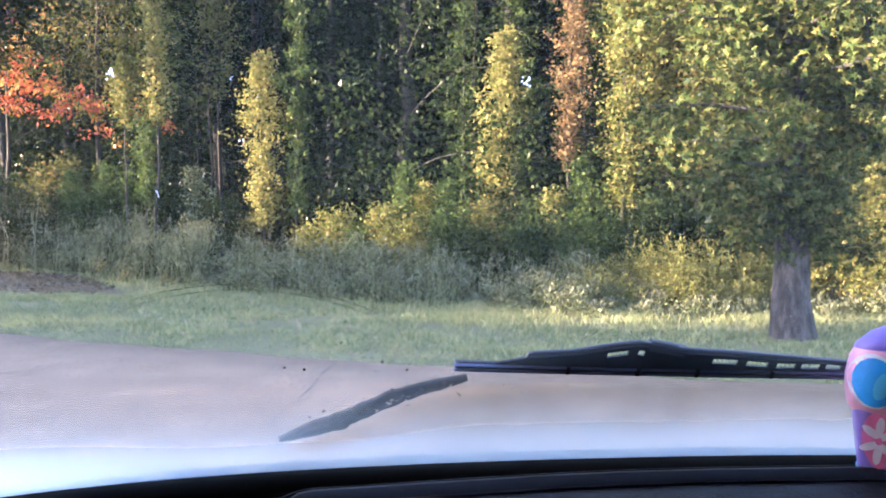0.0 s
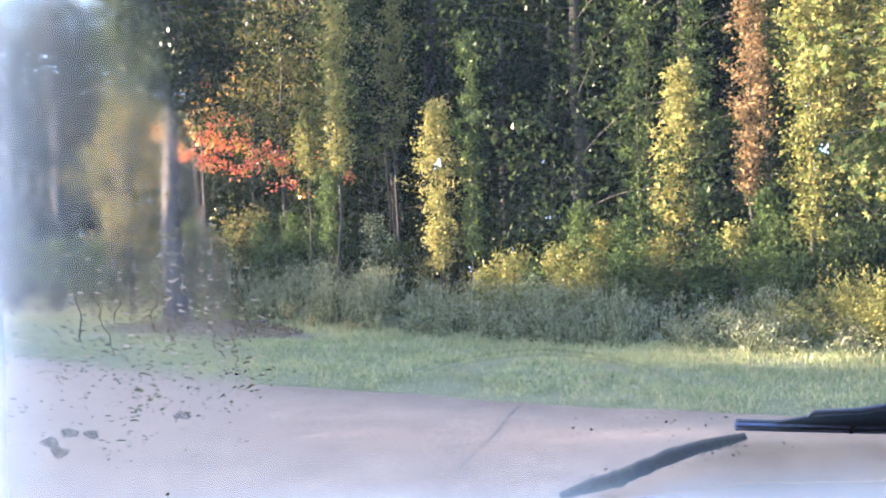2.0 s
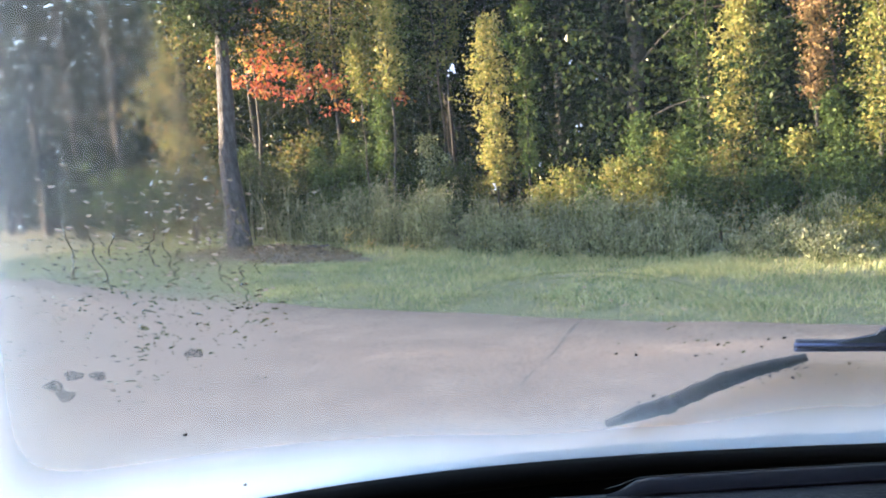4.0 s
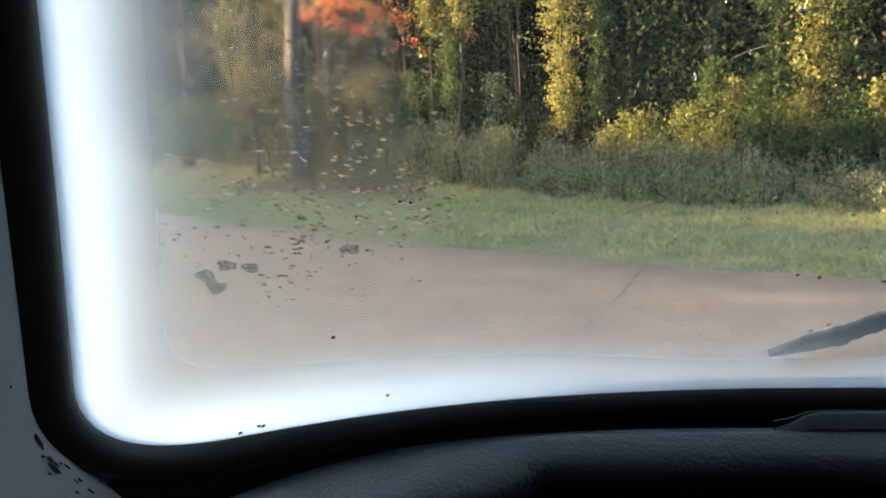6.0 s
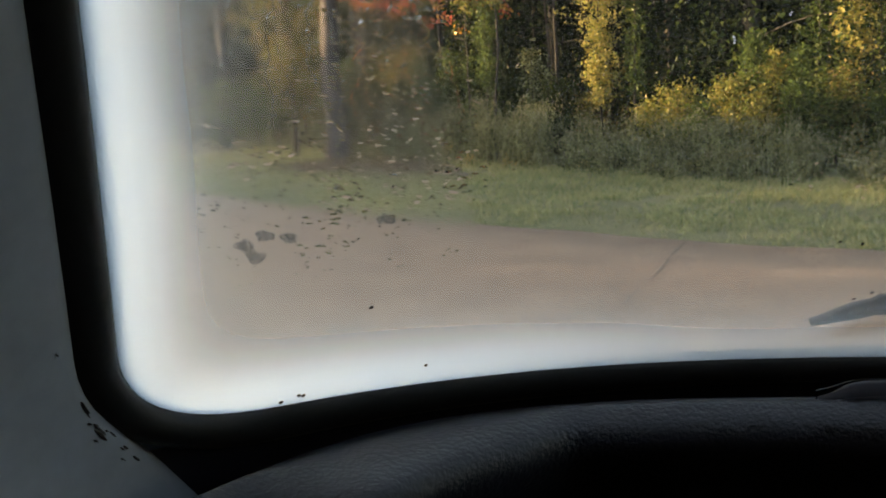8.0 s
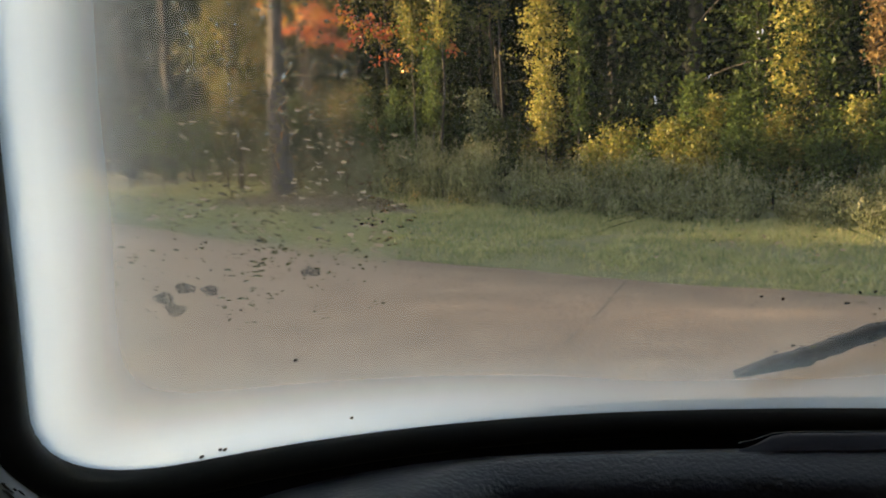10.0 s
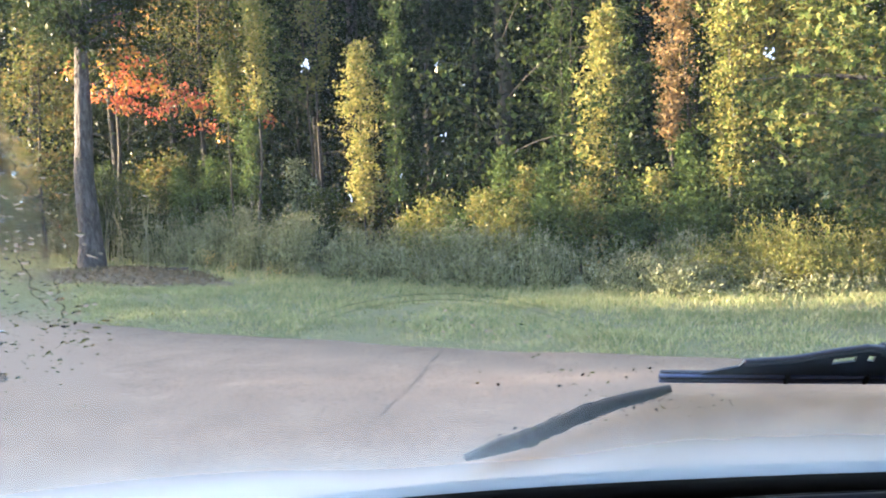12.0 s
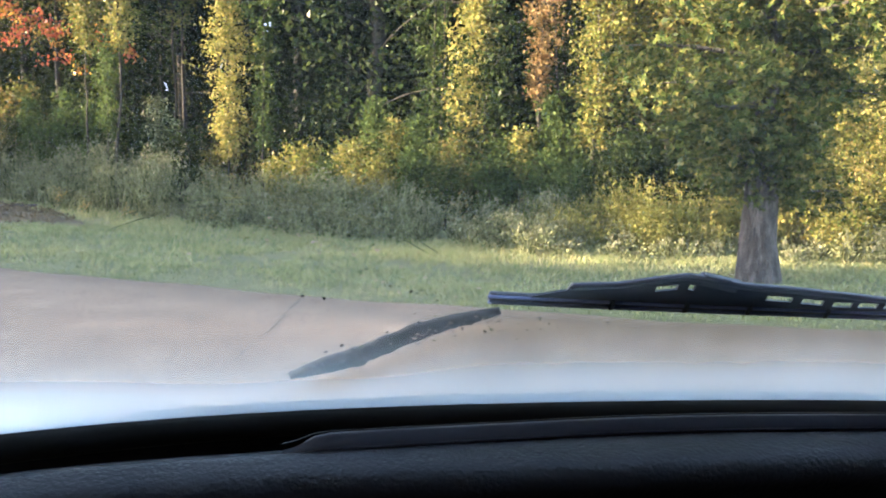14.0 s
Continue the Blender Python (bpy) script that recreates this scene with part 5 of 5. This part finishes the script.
def droplets():
    """Beads of water on the outside of the glass, most of them where the wiper does not reach."""
    rng = np.random.default_rng(90)
    t = np.linspace(0, 1, 4)
    ring = [(math.cos(a), math.sin(a)) for a in np.linspace(0, 2 * np.pi, 8, endpoint=False)]
    tv = [(0, 0, 1.0)] + [(0.5 * c, 0.5 * s, 0.90) for c, s in ring] + [(0.84 * c, 0.84 * s, 0.58) for c, s in ring] + [(c, s, 0.0) for c, s in ring] * 2
    tf = [(0, 1 + i, 1 + (i + 1) % 8) for i in range(8)]
    for j in (1, 9):
        for i in range(8):
            p, q = j + i, j + (i + 1) % 8
            tf += [(p, p + 8, q + 8), (p, q + 8, q)]
    tv, tf = np.array(tv), np.array(tf)
    back_f = np.array([(25, 25 + i + 1, 25 + i) for i in range(1, 7)])

    def beads(name, u, s, r, stretch, flat, mat, label, base=0.0052, backed=False):
        n = len(u)
        ang = rng.normal(size=n) * 0.4 + np.asarray(stretch[1])
        cu, su = np.cos(ang), np.sin(ang)
        turn = rng.random((n, 8)) * 0.5 + 0.75
        wob = np.concatenate([np.ones((n, 1)), turn, turn, turn, turn], 1)[..., None]
        a = tv[None, :, :1] * wob * r[:, None, None] * stretch[0]
        b = tv[None, :, 1:2] * wob * r[:, None, None]
        du = a * cu[:, None, None] - b * su[:, None, None]
        ds = a * su[:, None, None] + b * cu[:, None, None]
        h = base + tv[None, :, 2:] * (r[:, None, None] * flat)
        v = glass_at((u[:, None, None] + du)[..., 0], (s[:, None, None] + ds)[..., 0], h[..., 0])
        tri_f = np.concatenate([tf, back_f]) if backed else tf
        f = (tri_f[None] + (np.arange(n) * len(tv))[:, None, None]).reshape(-1, 3)
        ob = hang(name, quick_mesh(name, v.reshape(-1, 3), f), mat, pane, label, True)
        ob.visible_shadow = False
        tagged(ob, kind="stuff")

    m, nt, out = material("water")
    g = node(nt, "ShaderNodeBsdfRefraction", IOR=1.3, Roughness=0.02)
    nt.links.new(g.outputs[0], out.inputs[0])
    water = m
    m, nt, out = material("water_film")
    g = node(nt, "ShaderNodeBsdfRefraction", IOR=1.05, Roughness=0.02)
    nt.links.new(g.outputs[0], out.inputs[0])
    film_water = m
    U, S, R = [], [], []

    def cloud(n, u, s, du, ds, r0, r1):
        U.append(u + rng.normal(size=n) * du)
        S.append(s + rng.normal(size=n) * ds)
        R.append(0.62 * (r0 + (r1 - r0) * rng.random(n) ** 3))

    cloud(70, -0.598, 0.142, 0.008, 0.011, 0.0010, 0.0024)
    cloud(20, -0.622, 0.105, 0.004, 0.005, 0.0008, 0.0020)
    cloud(16, -0.606, 0.110, 0.006, 0.006, 0.0008, 0.0020)
    cloud(26, -0.568, 0.143, 0.006, 0.010, 0.0010, 0.0024)
    cloud(70, -0.536, 0.162, 0.009, 0.014, 0.0010, 0.0026)
    cloud(16, -0.668, 0.132, 0.010, 0.005, 0.0008, 0.0018)
    cloud(40, -0.590, 0.115, 0.040, 0.020, 0.0005, 0.0013)
    cloud(110, -0.600, 0.165, 0.045, 0.008, 0.0006, 0.0020)
    cloud(420, -0.585, 0.205, 0.034, 0.026, 0.0006, 0.0017)
    cloud(260, -0.552, 0.225, 0.016, 0.028, 0.0006, 0.0020)
    cloud(80, -0.650, 0.190, 0.014, 0.030, 0.0005, 0.0015)
    cloud(90, -0.300, 0.164, 0.035, 0.007, 0.0004, 0.0016)
    cloud(70, -0.21, 0.125, 0.035, 0.012, 0.0005, 0.0018)
    cloud(60, -0.12, 0.088, 0.04, 0.006, 0.0005, 0.0016)
    cloud(16, -0.674, 0.133, 0.005, 0.004, 0.0010, 0.0030)
    cloud(14, -0.684, 0.066, 0.005, 0.006, 0.0010, 0.0028)
    # beads along the arm, seen through the unwiped strip
    k = rng.random(150)
    U.append(np.interp(k, [0, 1], [-0.30, -0.145]) + rng.normal(size=150) * 0.004)
    S.append(np.interp(k, [0, 0.5, 1], [0.030, 0.068, 0.098]) + rng.normal(size=150) * 0.006)
    R.append(0.0003 + 0.0009 * rng.random(150) ** 2)
    u, s, r = np.concatenate(U), np.concatenate(S), np.concatenate(R)
    # glint and dark put into bead shape: some backed, the rest open and flatter
    lit = rng.random(len(u)) < 0.5
    beads("water_beads", u[lit], s[lit], r[lit], (1.9, 0.12), 0.46, water, "clear water beads on the glass", backed=True)
    beads("dim_beads", u[~lit], s[~lit], 0.85 * r[~lit], (2.1, 0.12), 0.34, water, "dark-edged water beads on the glass")
    # fine mist of tiny beads over the unwiped side
    n = 2800
    mu, ms = -0.690 + 0.150 * rng.random(n), 0.085 + 0.27 * rng.random(n) ** 0.9
    fine_water, nt, out = material("fine_water")
    g = node(nt, "ShaderNodeBsdfRefraction", IOR=1.18, Roughness=0.02)
    nt.links.new(g.outputs[0], out.inputs[0])
    thin = rng.random(n) < np.clip((ms - 0.07) / 0.12, 0.25, 1)
    beads("fine_beads", mu[thin], ms[thin], (0.00028 + 0.0007 * rng.random(n) ** 2)[thin], (1.3, 0.0), 0.4, fine_water, "mist of tiny beads")
    # runs of water: thin wavering ridges
    def run(name, pts, width, label, mat, wander=0.0012):
        pts = np.asarray(pts, float)
        n = 70
        k = np.linspace(0, 1, n)
        c = np.stack([np.interp(k, np.linspace(0, 1, len(pts)), pts[:, i]) for i in range(2)], -1)
        c[:, 0] += np.cumsum(rng.normal(size=n)) * wander * 0.3 + wander * np.sin(k * 19 + rng.random() * 6)
        wd = width * (0.55 + 0.45 * np.abs(np.sin(k * 23 + rng.random() * 6))) * (0.6 + 0.6 * rng.random(n))
        d = np.gradient(c, axis=0)
        nn = np.stack([-d[:, 1], d[:, 0]], -1)
        nn /= np.linalg.norm(nn, axis=1, keepdims=True) + 1e-9
        rows = [(c + nn * (q * wd)[:, None], 0.0051 + 0.7 * h * wd) for q, h in ((-1, 0.0), (-0.55, 0.42), (0, 0.58), (0.55, 0.42), (1, 0.0))]
        v = np.stack([glass_at(p[:, 0], p[:, 1], h) for p, h in rows], 1)
        ob = hang(name, quick_mesh(name, v.reshape(-1, 3), grid_faces(*v.shape[:2])), mat, pane, label, True)
        ob.visible_shadow = False

    for u0, s0, u1, s1, w in ((-0.607, 0.262, -0.6235, 0.185, 0.0009), (-0.5666, 0.256, -0.581, 0.196, 0.0009), (-0.5445, 0.270, -0.539, 0.235, 0.0011), (-0.552, 0.236, -0.540, 0.176, 0.0008), (-0.5655, 0.204, -0.579, 0.184, 0.0008), (-0.578, 0.235, -0.574, 0.188, 0.0007), (-0.536, 0.196, -0.541, 0.166, 0.0008), (-0.590, 0.262, -0.597, 0.200, 0.0008), (-0.612, 0.240, -0.607, 0.178, 0.0007), (-0.555, 0.262, -0.561, 0.222, 0.0009), (-0.529, 0.232, -0.531, 0.190, 0.0007)):
        run("water_run", [(u0, s0), (u0 * 0.5 + u1 * 0.5, s0 * 0.5 + s1 * 0.5), (u1, s1)], w * 0.75, "wavering run of water", fine_water if s0 < 0.25 else water)
    # faint arcs of water that the blade left
    for r in (0.1895, 0.1945):
        t = np.radians(np.linspace(122 - 8 * rng.random(), 50 + 12 * rng.random(), 12))
        run("wiped_streak", np.stack([-0.31 + r * np.cos(t), r * np.sin(t)], -1), 0.0006, "thin curved streak left by the wiper", film_water, 0.0002)
    # grey stippled dabs
    dab = half_clear("stippled_dab", tri((0.13, 0.13, 0.125), (0.20, 0.195, 0.19)), 30.0, 0.6, 0.1, 100.0)
    for u0, s0, du, ds in ((-0.6513, 0.1148, 0.0046, 0.0038), (-0.6403, 0.1208, 0.0047, 0.0034), (-0.6289, 0.1191, 0.0040, 0.0034), (-0.648, 0.1071, 0.0044, 0.0042), (-0.5757, 0.1306, 0.0055, 0.0034)):
        n = 210
        rr, tt = np.sqrt(rng.random(n)), rng.random(n) * 6.283
        edge = 1 + 0.14 * np.sin(3 * tt + u0 * 900) + 0.08 * np.sin(5 * tt)
        beads("dirt_dab", u0 + du * edge * rr * np.cos(tt), s0 + ds * edge * rr * np.sin(tt), np.full(n, 0.00036), (1.0, 0.0), 0.4, dab, "grey stippled dab on the glass")
    # pale specks painted for the glints of drops on the wiped glass
    pale, nt, out = material("drop_glint")
    tl = nt.nodes.new("ShaderNodeBsdfTranslucent")
    tl.inputs[0].default_value = (0.85, 0.87, 0.95, 1)
    nt.links.new(tl.outputs[0], out.inputs[0])
    for u0, s0, r0, n in ((-0.396, 0.337, 0.0012, 9), (-0.142, 0.378, 0.0013, 10), (-0.374, 0.262, 0.0007, 5), (-0.321, 0.308, 0.0007, 6), (-0.328, 0.349, 0.0005, 4), (-0.312, 0.340, 0.0004, 3), (-0.345, 0.279, 0.0004, 3)):
        beads("drop_glint", u0 + rng.normal(size=n) * r0 * 1.3, s0 + rng.normal(size=n) * r0 * 1.5, r0 * (0.35 + 0.5 * rng.random(n)), (1.3, 0.6), 0.1, pale, "pale speck painted as a drop's glint on the glass")
    sp = [(-0.648, 0.0065), (-0.6455, 0.006), (-0.6585, 0.0035), (-0.569, 0.0167), (-0.595, 0.0701), (-0.214, 0.127), (-0.275, 0.118), (-0.29, 0.12)]
    beads("dirt_speck", np.array([p[0] for p in sp]), np.array([p[1] for p in sp]), np.full(len(sp), 0.0011), (1.3, 0.7), -0.3, CHIP, "dark specks of dirt", -0.0026)


droplets()


def ornament():
    """A small hand-painted dome-topped ornament standing on the dashboard."""
    ob = tagged(new("painted_ornament"), "bright hand-painted pink, blue and purple ornament on the dashboard", "ornament")
    pink, hot, blue, purple, white, red, aqua = (paint("pink_paint", (0.88, 0.42, 0.60)), paint("deep_pink_paint", (0.80, 0.19, 0.40)), paint("blue_paint", (0.02, 0.34, 0.82)), paint("purple_paint", (0.26, 0.17, 0.58)),
                                              paint("white_paint", (0.85, 0.78, 0.82)), paint("red_paint", (0.6, 0.07, 0.06)), paint("aqua_paint", (0.10, 0.52, 0.82)))

    def lathe(name, rings, mat, parent, sq=2.6, label=""):
        n = 40
        a = np.linspace(0, 2 * np.pi, n, endpoint=False)
        c, s = np.cos(a), np.sin(a)
        cx, sy = np.sign(c) * np.abs(c) ** (2 / sq), np.sign(s) * np.abs(s) ** (2 / sq)
        v = np.stack([np.stack([cx * rx, sy * ry, np.full(n, z)], -1) for rx, ry, z in rings], 1)
        return hang(name, quick_mesh(name, v.reshape(-1, 3), grid_faces(n, len(rings), True)), mat, parent, label, True)

    body = lathe("body", [(0.001, 0.001, 0.0), (0.033, 0.021, 0.0), (0.034, 0.022, 0.003), (0.0345, 0.0225, 0.010), (0.041, 0.0275, 0.066), (0.040, 0.0265, 0.070), (0.02, 0.01, 0.072)], purple, ob, 4.0, "purple painted lower body")
    lathe("base_band", [(0.0342, 0.0222, 0.0), (0.0352, 0.0232, 0.001), (0.0356, 0.0236, 0.008), (0.0348, 0.0228, 0.0085)], aqua, body, 4.0, "blue band round the foot")
    dome = lathe("dome", [(0.040, 0.028, 0.064), (0.046, 0.033, 0.072), (0.0485, 0.035, 0.088), (0.048, 0.0345, 0.104), (0.044, 0.032, 0.122), (0.036, 0.027, 0.137), (0.024, 0.018, 0.147), (0.010, 0.008, 0.152), (0.001, 0.001, 0.153)], pink, ob, 2.3, "rounded pink top")
    lathe("crest", [(0.0405, 0.0300, 0.1305), (0.0395, 0.0295, 0.1335), (0.0372, 0.0282, 0.137), (0.0250, 0.0192, 0.148), (0.0110, 0.0090, 0.1535), (0.001, 0.001, 0.1545)], purple, dome, 2.3, "purple crown of the dome")

    def dab(name, x, z, rx, rz, mat, parent, tilt=0.0, lift=0.0):
        """A raised daub of paint on the face towards the driver."""
        bm = bmesh.new()
        n = 18
        c = bm.verts.new((x, 0, z))
        ring = []
        for i in range(n):
            a = 2 * math.pi * i / n
            px, pz = rx * math.cos(a), rz * math.sin(a)
            ring.append(bm.verts.new((x + px * math.cos(tilt) - pz * math.sin(tilt), 0, z + px * math.sin(tilt) + pz * math.cos(tilt))))
        for i in range(n):
            bm.faces.new((c, ring[i], ring[(i + 1) % n]))
        bmesh.ops.subdivide_edges(bm, edges=bm.edges[:], cuts=1, use_grid_fill=True)
        for v in bm.verts:
            if v.co.z > 0.070:
                q = np.interp(v.co.z, [0.064, 0.072, 0.088, 0.104, 0.122, 0.137, 0.147], [0.040, 0.046, 0.0485, 0.048, 0.044, 0.036, 0.024])
                e = 2.3
            else:
                q, e = np.interp(v.co.z, [0, 0.066], [0.0345, 0.041]), 4.0
            k = min(0.999, abs(v.co.x) / q)
            v.co.y = -(q * 0.70 if e == 2.3 else q * 0.66) * (1 - k ** e) ** (1 / e) - 0.0012 - lift
        part(name, bm, mat, parent)

    dab("blue_eye_rim", -0.025, 0.100, 0.0225, 0.0275, white, dome, 0.1, 0.0006)
    dab("blue_eye", -0.0240, 0.099, 0.0200, 0.0245, blue, dome, 0.1, 0.0026)
    dab("aqua_stroke", -0.018, 0.096, 0.007, 0.014, aqua, dome, -0.3, 0.0040)
    dab("white_stroke", 0.004, 0.118, 0.010, 0.020, white, dome, -0.5, 0.0)
    dab("red_beak", 0.008, 0.074, 0.014, 0.010, red, dome, 0.2, 0.0014)
    dab("pink_panel", -0.0185, 0.040, 0.0150, 0.029, hot, body, 0.1, 0.0)
    for k in range(6):
        a = 0.4 + k * math.pi / 3
        dab("petal", -0.0185 + 0.0105 * math.cos(a) * 0.8, 0.040 + 0.0145 * math.sin(a), 0.0040, 0.0100, white, body, a - math.pi / 2, 0.0014)
    dab("flower_heart", -0.0185, 0.040, 0.0034, 0.0038, hot, body, 0.0, 0.0024)
    dab("aqua_curl", -0.002, 0.052, 0.010, 0.004, aqua, body, -0.7, 0.0)
    ob.matrix_basis = CAR.matrix_basis @ pose(0.229, -0.112, GZ - 0.0005, 0, 0, -30) @ Matrix.Scale(0.85, 4)


ornament()
